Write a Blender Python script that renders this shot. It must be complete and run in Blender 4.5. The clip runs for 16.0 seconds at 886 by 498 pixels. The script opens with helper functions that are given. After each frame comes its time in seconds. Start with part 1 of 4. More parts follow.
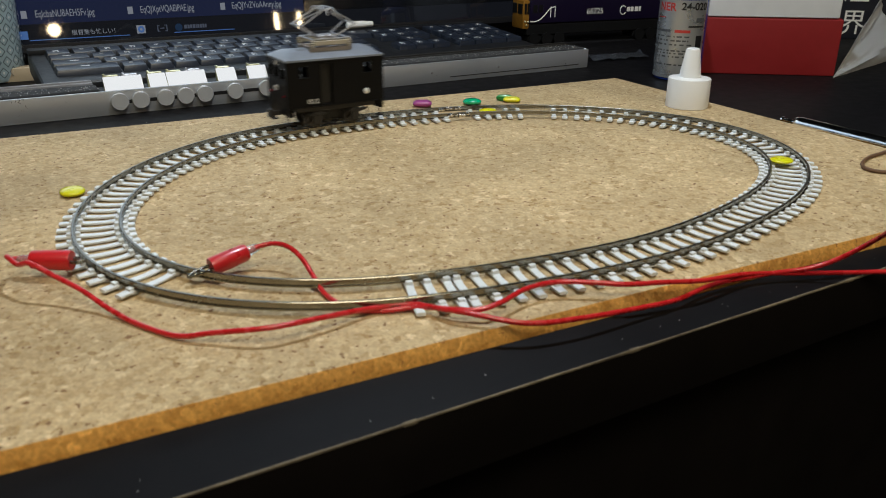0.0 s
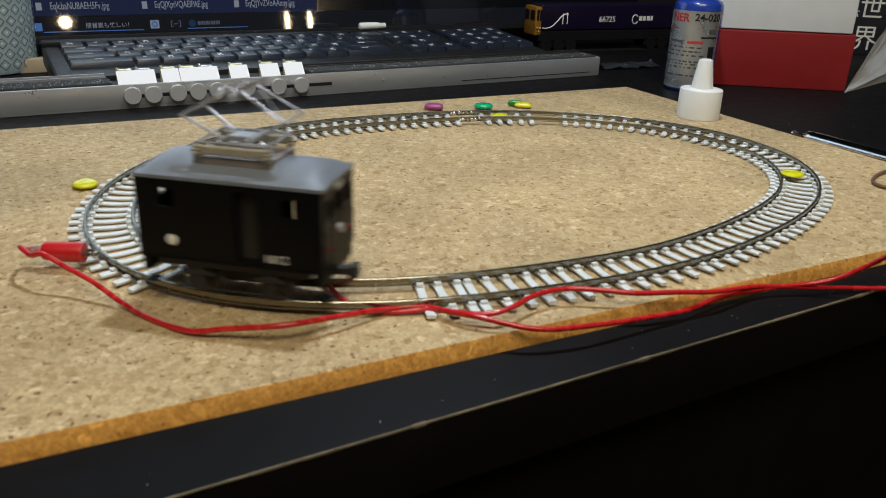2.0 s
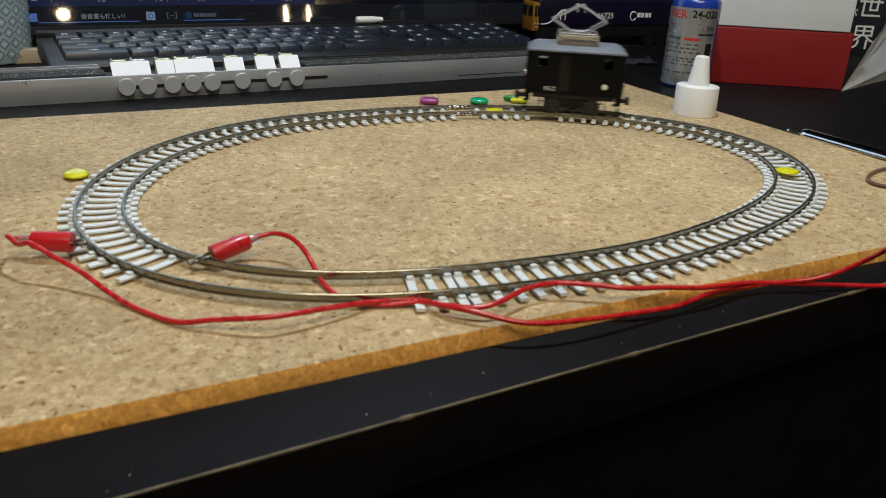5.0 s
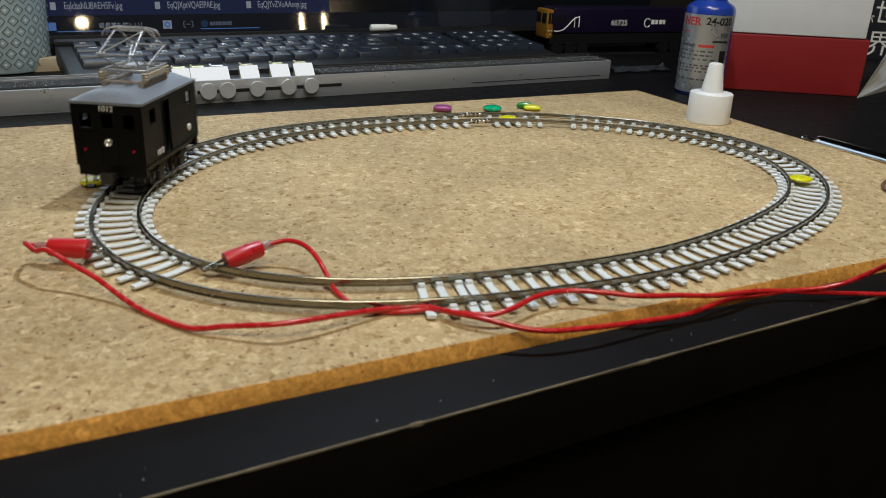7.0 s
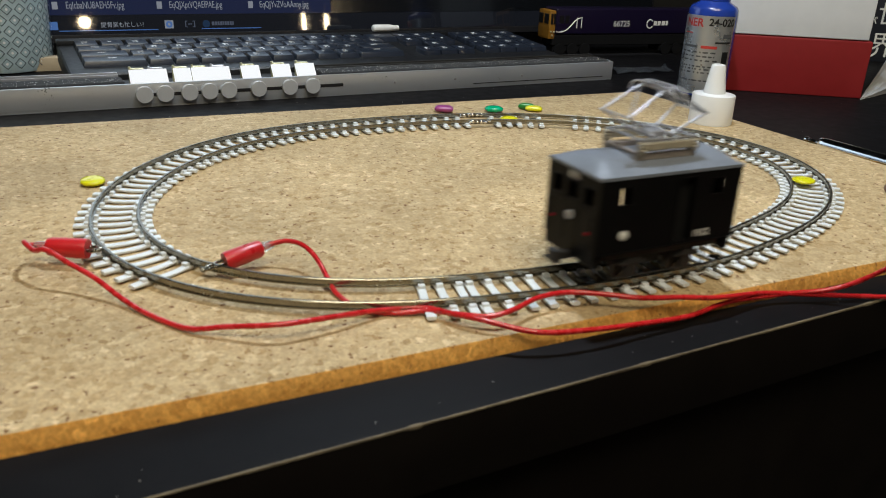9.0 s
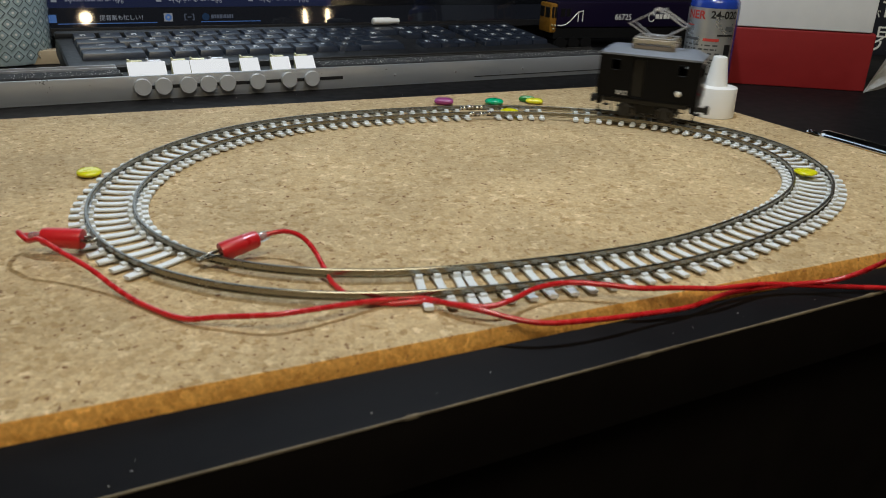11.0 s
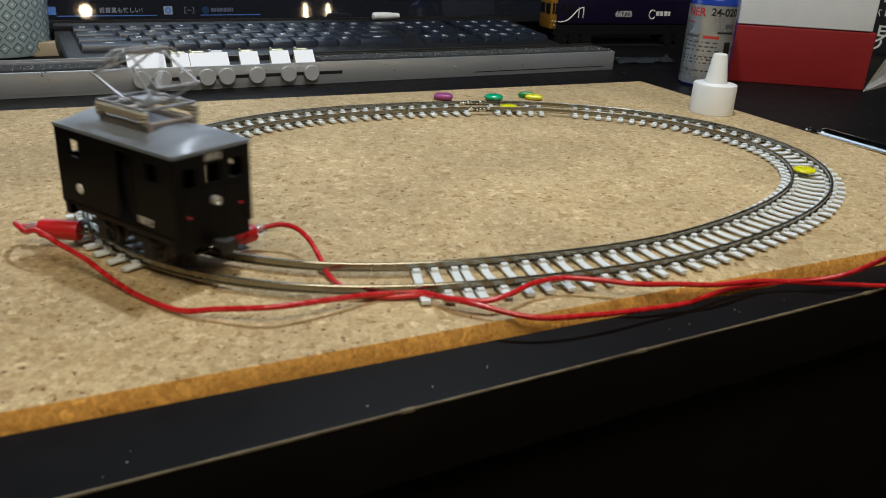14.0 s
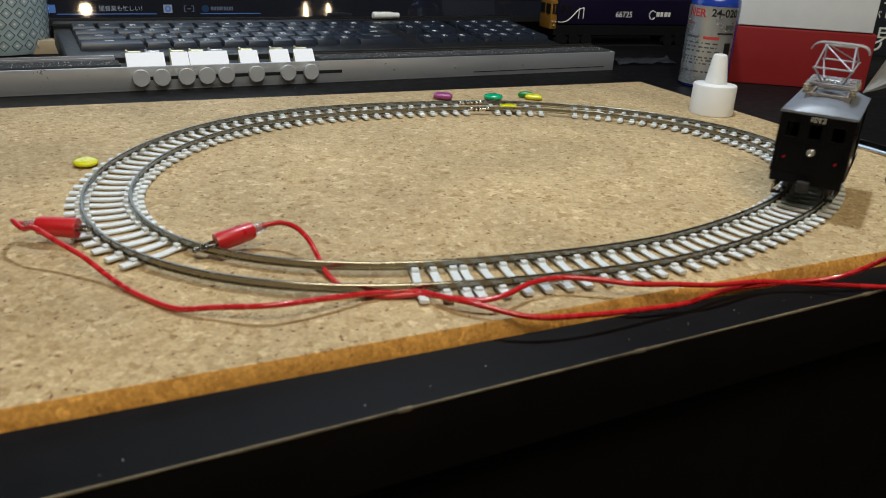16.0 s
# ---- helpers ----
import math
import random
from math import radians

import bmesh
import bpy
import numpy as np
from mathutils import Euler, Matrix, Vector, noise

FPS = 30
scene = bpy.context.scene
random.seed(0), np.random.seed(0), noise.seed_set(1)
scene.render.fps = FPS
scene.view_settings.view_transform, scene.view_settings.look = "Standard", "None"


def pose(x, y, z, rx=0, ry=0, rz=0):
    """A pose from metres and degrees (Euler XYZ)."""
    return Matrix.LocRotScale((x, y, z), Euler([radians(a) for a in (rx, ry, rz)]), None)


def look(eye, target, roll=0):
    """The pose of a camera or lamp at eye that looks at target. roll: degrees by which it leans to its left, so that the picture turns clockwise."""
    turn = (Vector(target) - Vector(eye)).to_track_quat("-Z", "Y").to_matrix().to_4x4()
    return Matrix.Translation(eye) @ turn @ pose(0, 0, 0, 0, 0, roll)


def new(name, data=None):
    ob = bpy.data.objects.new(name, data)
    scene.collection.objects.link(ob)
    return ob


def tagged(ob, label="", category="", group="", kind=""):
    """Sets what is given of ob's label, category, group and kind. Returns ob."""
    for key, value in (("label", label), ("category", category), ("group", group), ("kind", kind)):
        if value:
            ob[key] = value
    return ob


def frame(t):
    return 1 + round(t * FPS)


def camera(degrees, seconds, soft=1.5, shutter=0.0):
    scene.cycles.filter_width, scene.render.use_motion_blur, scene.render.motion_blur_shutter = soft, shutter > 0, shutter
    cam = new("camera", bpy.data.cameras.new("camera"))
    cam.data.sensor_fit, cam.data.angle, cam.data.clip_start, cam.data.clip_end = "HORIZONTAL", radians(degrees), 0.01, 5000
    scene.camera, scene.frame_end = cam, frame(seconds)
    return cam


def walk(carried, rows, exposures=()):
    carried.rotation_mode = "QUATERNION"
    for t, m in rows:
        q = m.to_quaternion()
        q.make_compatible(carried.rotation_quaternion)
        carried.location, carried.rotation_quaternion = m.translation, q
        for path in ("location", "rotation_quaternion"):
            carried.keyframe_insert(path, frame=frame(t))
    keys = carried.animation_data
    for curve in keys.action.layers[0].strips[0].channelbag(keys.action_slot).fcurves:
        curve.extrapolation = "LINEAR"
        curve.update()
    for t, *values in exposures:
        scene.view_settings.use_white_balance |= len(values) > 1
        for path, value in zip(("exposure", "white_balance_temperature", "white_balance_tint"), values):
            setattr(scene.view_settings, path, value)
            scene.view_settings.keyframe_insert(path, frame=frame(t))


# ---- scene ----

# ---------------------------------------------------------------- camera
cam = camera(57.5, 16.0, soft=1.0, shutter=0.5)
PATH = [
    (0, pose(-0.1774, -0.3090, 0.1153, 67.698, -0.518, -27.848)),
    (0.5, pose(-0.1779, -0.3094, 0.1158, 67.721, -0.557, -27.836)),
    (1, pose(-0.1795, -0.3093, 0.1160, 67.831, -1.130, -27.533)),
    (1.5, pose(-0.1803, -0.3088, 0.1162, 67.930, -1.751, -27.179)),
    (2, pose(-0.1803, -0.3080, 0.1154, 67.912, -2.060, -27.043)),
    (2.5, pose(-0.1799, -0.3080, 0.1152, 67.828, -2.257, -27.050)),
    (3, pose(-0.1790, -0.3076, 0.1145, 67.769, -2.412, -27.113)),
    (3.5, pose(-0.1781, -0.3074, 0.1138, 67.659, -2.489, -27.151)),
    (4, pose(-0.1779, -0.3075, 0.1134, 67.562, -2.650, -27.275)),
    (6.5, pose(-0.1775, -0.3097, 0.1149, 68.002, -2.387, -26.153)),
    (7, pose(-0.1774, -0.3098, 0.1148, 68.079, -2.310, -25.985)),
    (7.5, pose(-0.1774, -0.3099, 0.1150, 68.113, -2.265, -25.915)),
    (8, pose(-0.1770, -0.3097, 0.1153, 68.104, -2.248, -25.854)),
    (8.5, pose(-0.1770, -0.3098, 0.1152, 68.134, -2.265, -25.800)),
    (9, pose(-0.1764, -0.3090, 0.1144, 68.126, -2.436, -25.790)),
    (11.5, pose(-0.1743, -0.3081, 0.1115, 67.788, -2.394, -25.636)),
    (12, pose(-0.1745, -0.3081, 0.1116, 67.733, -2.453, -25.596)),
    (12.5, pose(-0.1750, -0.3082, 0.1113, 67.796, -2.646, -25.567)),
    (13, pose(-0.1746, -0.3074, 0.1104, 67.810, -2.644, -25.599)),
    (13.5, pose(-0.1740, -0.3078, 0.1105, 67.748, -2.653, -25.585)),
    (14, pose(-0.1740, -0.3084, 0.1110, 67.610, -2.827, -25.555)),
    (14.5, pose(-0.1738, -0.3081, 0.1106, 67.582, -2.797, -25.585)),
    (15, pose(-0.1732, -0.3082, 0.1105, 67.521, -2.778, -25.549)),
    (15.5, pose(-0.1731, -0.3082, 0.1104, 67.542, -2.915, -25.561)),
    (16, pose(-0.1736, -0.3081, 0.1104, 67.634, -3.067, -25.510)),
]
cam.data.dof.use_dof = True
cam.data.dof.focus_distance = 0.55
cam.data.dof.aperture_fstop = 31.0
walk(cam, PATH, exposures=((0, -0.1), (1, -0.14), (2, -0.05), (2.5, 0.17), (3, 0.1), (3.5, 0.0), (4, -0.06), (6.5, -0.1), (7.5, -0.1), (8, -0.06), (8.5, 0.14), (9, 0.13),
                           (9.5, 0.0), (11.5, -0.2), (12, -0.18), (13, -0.15), (13.5, -0.17), (14, -0.08), (14.5, 0.14), (15, 0.26), (15.5, 0.02), (16, -0.05)))

# ---------------------------------------------------------------- light
world = bpy.data.worlds.new("world")
scene.world = world
world.use_nodes = True
world.node_tree.nodes["Background"].inputs[0].default_value = (0.6, 0.75, 1.0, 1)
world.node_tree.nodes["Background"].inputs[1].default_value = 0.01


def area_lamp(name, eye, target, sx, sy, watts, colour):
    data = bpy.data.lights.new(name, "AREA")
    data.shape, data.size, data.size_y = "RECTANGLE", sx, sy
    data.energy, data.color = watts, colour
    ob = new(name, data)
    ob.matrix_world = look(eye, target)
    return ob


# the desk lamp above the layout and the ceiling light of the room
area_lamp("desk_lamp_light", (0.05, 0.035, 0.63), (0.02, -0.12, 0.0), 0.030, 0.026, 2.9, (0.87, 1.0, 1.15))
area_lamp("ceiling_light", (-0.36, -0.9, 1.62), (-0.3, -0.5, 0.0), 1.1, 1.1, 32.0, (1.0, 0.905, 0.70))


# ---------------------------------------------------------------- materials
def material(name, colour, rough=0.5, metal=0.0, grain=0.0, scale=300.0, bump=0.0, second=None, spec=0.5, coat=0.0):
    """A surface with grain at two scales: fine noise and broad stains mix colour with second."""
    m = bpy.data.materials.new(name)
    m.use_nodes = True
    nt = m.node_tree
    b = nt.nodes["Principled BSDF"]
    b.inputs["Base Color"].default_value = (*colour, 1)
    b.inputs["Roughness"].default_value = rough
    b.inputs["Metallic"].default_value = metal
    b.inputs["Specular IOR Level"].default_value = spec
    b.inputs["Coat Weight"].default_value = coat
    if grain or bump:
        tc = nt.nodes.new("ShaderNodeTexCoord")
        n1 = nt.nodes.new("ShaderNodeTexNoise")
        n1.inputs["Scale"].default_value, n1.inputs["Detail"].default_value = scale, 6
        n2 = nt.nodes.new("ShaderNodeTexNoise")
        n2.inputs["Scale"].default_value, n2.inputs["Detail"].default_value = scale * 0.09, 3
        for n in (n1, n2):
            nt.links.new(tc.outputs["Object"], n.inputs["Vector"])
        add = nt.nodes.new("ShaderNodeMath")
        add.operation = "ADD"
        nt.links.new(n1.outputs["Fac"], add.inputs[0])
        nt.links.new(n2.outputs["Fac"], add.inputs[1])
        if grain:
            ramp = nt.nodes.new("ShaderNodeMapRange")
            ramp.inputs["From Min"].default_value, ramp.inputs["From Max"].default_value = 0.6, 1.4
            ramp.inputs["To Min"].default_value, ramp.inputs["To Max"].default_value = 0.5 - grain / 2, 0.5 + grain / 2
            mix = nt.nodes.new("ShaderNodeMix")
            mix.data_type = "RGBA"
            dark = second or tuple(c * 0.45 for c in colour)
            lite = tuple(min(1.0, 2 * c - d) for c, d in zip(colour, dark)) if second is None else colour
            mix.inputs["A"].default_value, mix.inputs["B"].default_value = (*dark, 1), (*lite, 1)
            nt.links.new(add.outputs[0], ramp.inputs["Value"])
            nt.links.new(ramp.outputs[0], mix.inputs["Factor"])
            nt.links.new(mix.outputs["Result"], b.inputs["Base Color"])
            rr = nt.nodes.new("ShaderNodeMapRange")
            rr.inputs["From Min"].default_value, rr.inputs["From Max"].default_value = 0.6, 1.4
            rr.inputs["To Min"].default_value, rr.inputs["To Max"].default_value = max(0.03, rough - 0.1), min(1, rough + 0.1)
            nt.links.new(add.outputs[0], rr.inputs["Value"])
            nt.links.new(rr.outputs[0], b.inputs["Roughness"])
        if bump:
            bp = nt.nodes.new("ShaderNodeBump")
            bp.inputs["Strength"].default_value, bp.inputs["Distance"].default_value = bump, 0.0004
            nt.links.new(n1.outputs["Fac"], bp.inputs["Height"])
            nt.links.new(bp.outputs[0], b.inputs["Normal"])
    return m


def cork(name, tint, edge):
    """Pressed cork granules: chips of differing tan, dark bark specks, and a slightly rough face."""
    m = bpy.data.materials.new(name)
    m.use_nodes = True
    nt = m.node_tree
    b = nt.nodes["Principled BSDF"]
    b.inputs["Roughness"].default_value = 0.75
    b.inputs["Specular IOR Level"].default_value = 0.25
    tc = nt.nodes.new("ShaderNodeTexCoord")
    warp = nt.nodes.new("ShaderNodeTexNoise")
    warp.inputs["Scale"].default_value = 260
    vadd = nt.nodes.new("ShaderNodeMix")
    vadd.data_type = "VECTOR"
    vadd.inputs["Factor"].default_value = 0.006
    nt.links.new(tc.outputs["Object"], warp.inputs["Vector"])
    nt.links.new(tc.outputs["Object"], vadd.inputs["A"])
    nt.links.new(warp.outputs["Color"], vadd.inputs["B"])
    chips = nt.nodes.new("ShaderNodeTexVoronoi")
    chips.inputs["Scale"].default_value = 430
    nt.links.new(vadd.outputs["Result"], chips.inputs["Vector"])
    sep = nt.nodes.new("ShaderNodeSeparateColor")
    nt.links.new(chips.outputs["Color"], sep.inputs[0])
    ramp = nt.nodes.new("ShaderNodeValToRGB")
    cr = ramp.color_ramp
    cr.elements[0].position, cr.elements[0].color = 0.0, (tint[0] * 0.68, tint[1] * 0.60, tint[2] * 0.48, 1)
    cr.elements[1].position, cr.elements[1].color = 1.0, (min(1, tint[0] * 1.34), min(1, tint[1] * 1.40), min(1, tint[2] * 1.5), 1)
    for at, k in ((0.07, (0.86, 0.82, 0.74)), (0.40, (0.97, 0.96, 0.94)), (0.75, (1.04, 1.05, 1.05)), (0.92, (1.10, 1.12, 1.14))):
        e = cr.elements.new(at)
        e.color = (*[c * q for c, q in zip(tint, k)], 1)
    nt.links.new(sep.outputs[0], ramp.inputs["Fac"])
    fine = nt.nodes.new("ShaderNodeTexNoise")
    fine.inputs["Scale"].default_value, fine.inputs["Detail"].default_value = 900, 5
    nt.links.new(tc.outputs["Object"], fine.inputs["Vector"])
    broad = nt.nodes.new("ShaderNodeTexNoise")
    broad.inputs["Scale"].default_value = 14
    nt.links.new(tc.outputs["Object"], broad.inputs["Vector"])
    speck = nt.nodes.new("ShaderNodeTexNoise")
    speck.inputs["Scale"].default_value, speck.inputs["Detail"].default_value = 470, 3
    nt.links.new(tc.outputs["Object"], speck.inputs["Vector"])
    sr = nt.nodes.new("ShaderNodeMapRange")
    sr.inputs["From Min"].default_value, sr.inputs["From Max"].default_value = 0.65, 0.69
    nt.links.new(speck.outputs["Fac"], sr.inputs["Value"])
    mul = nt.nodes.new("ShaderNodeMix")
    mul.data_type, mul.blend_type = "RGBA", "MULTIPLY"
    mul.inputs["Factor"].default_value = 0.55
    nt.links.new(ramp.outputs["Color"], mul.inputs["A"])
    fr = nt.nodes.new("ShaderNodeMapRange")
    fr.inputs["From Min"].default_value, fr.inputs["From Max"].default_value = 0.3, 0.7
    fr.inputs["To Min"].default_value, fr.inputs["To Max"].default_value = 0.6, 1.3
    nt.links.new(fine.outputs["Fac"], fr.inputs["Value"])
    nt.links.new(fr.outputs[0], mul.inputs["B"])
    br = nt.nodes.new("ShaderNodeMapRange")
    br.inputs["From Min"].default_value, br.inputs["From Max"].default_value = 0.35, 0.65
    br.inputs["To Min"].default_value, br.inputs["To Max"].default_value = 0.86, 1.08
    nt.links.new(broad.outputs["Fac"], br.inputs["Value"])
    mul2 = nt.nodes.new("ShaderNodeMix")
    mul2.data_type, mul2.blend_type = "RGBA", "MULTIPLY"
    mul2.inputs["Factor"].default_value = 1.0
    nt.links.new(mul.outputs["Result"], mul2.inputs["A"])
    nt.links.new(br.outputs[0], mul2.inputs["B"])
    dk = nt.nodes.new("ShaderNodeMix")
    dk.data_type = "RGBA"
    dk.inputs["B"].default_value = (*edge, 1)
    nt.links.new(sr.outputs[0], dk.inputs["Factor"])
    nt.links.new(mul2.outputs["Result"], dk.inputs["A"])
    nt.links.new(dk.outputs["Result"], b.inputs["Base Color"])
    bp = nt.nodes.new("ShaderNodeBump")
    bp.inputs["Strength"].default_value, bp.inputs["Distance"].default_value = 0.5, 0.0004
    nt.links.new(fine.outputs["Fac"], bp.inputs["Height"])
    nt.links.new(bp.outputs[0], b.inputs["Normal"])
    return m


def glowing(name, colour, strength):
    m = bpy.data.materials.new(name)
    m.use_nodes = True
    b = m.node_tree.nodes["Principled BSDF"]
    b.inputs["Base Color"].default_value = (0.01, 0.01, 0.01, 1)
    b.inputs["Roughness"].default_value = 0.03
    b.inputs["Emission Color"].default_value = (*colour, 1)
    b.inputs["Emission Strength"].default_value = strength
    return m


def clear(name, colour, rough=0.05, trans=1.0):
    m = bpy.data.materials.new(name)
    m.use_nodes = True
    b = m.node_tree.nodes["Principled BSDF"]
    b.inputs["Base Color"].default_value = (*colour, 1)
    b.inputs["Roughness"].default_value = rough
    b.inputs["Transmission Weight"].default_value = trans
    b.inputs["IOR"].default_value = 1.45
    return m


CORK = cork("cork_face", (0.50, 0.37, 0.205), (0.17, 0.085, 0.035))
CORK_EDGE = cork("cork_cut_edge", (0.66, 0.33, 0.075), (0.3, 0.13, 0.04))
DESK = material("dark_desk_veneer", (0.0062, 0.0060, 0.0068), 0.5, grain=0.6, scale=120, bump=0.05, spec=0.075)
DESK_EDGE = material("worn_desk_edge", (0.30, 0.24, 0.15), 0.6, grain=0.9, scale=160, second=(0.06, 0.045, 0.03))
DESK_FRONT = material("desk_front_board", (0.0048, 0.0037, 0.0033), 0.6, grain=0.5, scale=60, spec=0.1)
SLEEPER = material("white_plastic", (0.76, 0.80, 0.82), 0.33, grain=0.25, scale=700, bump=0.15, second=(0.60, 0.635, 0.65))
RAIL = material("nickel_silver_rail", (0.31, 0.29, 0.235), 0.24, metal=0.95, grain=0.25, scale=160, second=(0.22, 0.205, 0.17))
RAIL_TOP = material("polished_rail_head", (0.20, 0.19, 0.16), 0.32, metal=1.0, grain=0.2, scale=900)
SOLDER = material("solder", (0.85, 0.85, 0.85), 0.18, metal=1.0, bump=0.3, scale=900)
LOCO_BLACK = material("satin_black_paint", (0.0045, 0.0045, 0.0048), 0.45, grain=0.4, scale=500, spec=0.12)
LOCO_ROOF = material("grey_roof_paint", (0.18, 0.20, 0.235), 0.40, grain=0.3, scale=600, bump=0.1)
UNDER = material("underframe_black", (0.015, 0.014, 0.013), 0.6, grain=0.5, scale=700)
STEEL = material("bright_steel", (0.43, 0.43, 0.45), 0.42, metal=0.6, grain=0.3, scale=900)
TAN = material("tan_insulator", (0.36, 0.32, 0.24), 0.5, grain=0.3, scale=900)
FOOTING = material("brown_grey_footing", (0.27, 0.235, 0.21), 0.6, grain=0.4, scale=700)
WHEEL = material("dark_wheel_metal", (0.07, 0.065, 0.06), 0.35, metal=0.7, grain=0.4, scale=700)
BOGIE_BLACK = material("matt_bogie_black", (0.004, 0.004, 0.0045), 0.7, grain=0.4, scale=300, spec=0.2)
GLASS_DARK = material("smoked_window", (0.010, 0.010, 0.010), 0.3, spec=0.3)
LAMP_LENS = material("silver_lamp_lens", (0.85, 0.85, 0.82), 0.15, metal=0.6, grain=0.4, scale=1500)
RED_LENS = material("red_lens", (0.26, 0.008, 0.02), 0.2)
LETTER = material("white_lettering", (0.78, 0.78, 0.74), 0.5)
CAP = material("white_cap_plastic", (0.80, 0.80, 0.79), 0.38, grain=0.12, scale=200, second=(0.74, 0.74, 0.72))
WIRE = material("red_wire_insulation", (0.52, 0.015, 0.018), 0.28, grain=0.25, scale=300, coat=0.3)
CLIP_RED = material("red_clip_boot", (0.50, 0.012, 0.016), 0.33, grain=0.25, scale=300, coat=0.2)
CLIP_CLEAR = clear("clear_sleeve", (0.95, 0.9, 0.88), 0.15, 0.8)
YELLOW = material("yellow_candy_shell", (0.78, 0.66, 0.008), 0.3, grain=0.2, scale=300, coat=0.3)
GREEN = material("green_candy_shell", (0.0, 0.36, 0.17), 0.25, coat=0.4, grain=0.2, scale=300)
GREEN_DEEP = material("deep_green_shell", (0.01, 0.2, 0.03), 0.3, coat=0.3)
PURPLE = material("purple_candy_shell", (0.28, 0.04, 0.19), 0.35, coat=0.3, grain=0.2, scale=300)
ALU = material("brushed_aluminium", (0.56, 0.59, 0.63), 0.36, metal=0.7, grain=0.03, scale=900)
ALU_KNOB = material("knob_aluminium", (0.46, 0.47, 0.48), 0.45, metal=0.25, grain=0.06, scale=900)
FELT = material("speckled_black_foam", (0.045, 0.046, 0.05), 0.9, grain=1.0, scale=1500, bump=0.9, second=(0.004, 0.004, 0.004))
# white plate whose brightness is put in as emission; nothing shines from behind
PANEL_GLOW = glowing("emissive_white_plate", (0.95, 0.98, 1.0), 0.9)
BRASS = material("pale_brass", (0.50, 0.48, 0.30), 0.4, metal=0.5, grain=0.4, scale=500)
KEY = material("dark_keycap", (0.013, 0.018, 0.030), 0.36, grain=0.15, scale=900)
KEY_BASE = material("keyboard_case", (0.007, 0.0075, 0.009), 0.5, grain=0.4, scale=300)
LEGEND = material("key_legend", (0.8, 0.82, 0.85), 0.5)
BEZEL = material("monitor_bezel", (0.012, 0.012, 0.014), 0.4)
SCREEN = glowing("lit_screen", (0.06, 0.10, 0.34), 0.10)
SCREEN_PAGE = glowing("lit_screen_page", (0.66, 0.83, 1.0), 1.4)
SCREEN_DARK = glowing("lit_screen_taskbar", (0.02, 0.03, 0.06), 0.10)
SCREEN_OFF = material("unlit_screen_glass", (0.006, 0.007, 0.009), 0.12)
SCREEN_TEXT = glowing("lit_screen_text", (0.55, 0.6, 0.7), 0.30)
SCREEN_DIM = glowing("lit_screen_faint_text", (0.35, 0.42, 0.6), 0.14)
SCREEN_NAVY = glowing("lit_screen_faint_icon", (0.05, 0.16, 0.4), 0.12)
SCREEN_BLUE = glowing("lit_screen_icon", (0.15, 0.35, 0.9), 0.30)
SILVER_LABEL = material("silver_bottle_label", (0.62, 0.64, 0.67), 0.30, metal=0.78, grain=0.25, scale=60)
BLUE_PLASTIC = material("blue_bottle_plastic", (0.015, 0.045, 0.30), 0.25, coat=0.4)
PRINT_RED = material("red_print", (0.5, 0.04, 0.03), 0.5)
PRINT_BLACK = material("black_print", (0.008, 0.008, 0.009), 0.5)
PRINT_GREY = material("grey_print", (0.08, 0.085, 0.09), 0.5)
RED_BOX = material("red_card_box", (0.24, 0.010, 0.012), 0.5, grain=0.25, scale=90)
WHITE_BOX = material("white_card_box", (0.80, 0.84, 0.87), 0.5, grain=0.15, scale=60)
NAVY = material("navy_printed_card", (0.012, 0.014, 0.022), 0.5, grain=0.4, scale=80)
BAG = material("white_plastic_bag", (0.88, 0.90, 0.93), 0.4, grain=0.2, scale=40)
CHROME = material("chrome_tube", (0.85, 0.87, 0.9), 0.08, metal=1.0, grain=0.3, scale=200)
PURPLE_LIVERY = material("purple_livery", (0.007, 0.004, 0.020), 0.35)
ORANGE_END = material("amber_cab_end", (0.26, 0.12, 0.014), 0.4, grain=0.4, scale=300)
CLEAR_FILM = clear("clear_film", (0.62, 0.67, 0.74), 0.2, 0.96)
BROWN_WIRE = material("brown_elastic", (0.14, 0.075, 0.04), 0.5)
BEIGE = material("beige_card", (0.45, 0.36, 0.24), 0.6, grain=0.3, scale=80)
PAINT = material("room_paint", (0.05, 0.05, 0.052), 0.85, grain=0.2, scale=8)
CARPET = material("dark_carpet", (0.026, 0.027, 0.034), 0.95, grain=0.8, scale=200, bump=0.8)
BULB = glowing("warm_bulb", (1.0, 0.76, 0.45), 90.0)


# ---------------------------------------------------------------- mesh helpers
def mesh_of(bm, name, mat, smooth=True):
    me = bpy.data.meshes.new(name)
    bmesh.ops.recalc_face_normals(bm, faces=bm.faces)
    bm.to_mesh(me)
    bm.free()
    if mat is not None:
        for x in (mat if isinstance(mat, (list, tuple)) else [mat]):
            me.materials.append(x)
    if smooth:
        for poly in me.polygons:
            poly.use_smooth = True
        me.set_sharp_from_angle(angle=radians(35))
    return me


def part(name, bm, mat, parent=None, label="", at=None):
    ob = new(name, mesh_of(bm, name, mat))
    if parent is not None:
        ob.parent = parent
    if at is not None:
        ob.matrix_basis = at
    if label:
        tagged(ob, label)
    return ob


def thing(name, m, label, category, group="", kind=""):
    ob = new(name)
    ob.empty_display_size = 0.01
    ob.matrix_world = m
    return tagged(ob, label, category, group, kind)


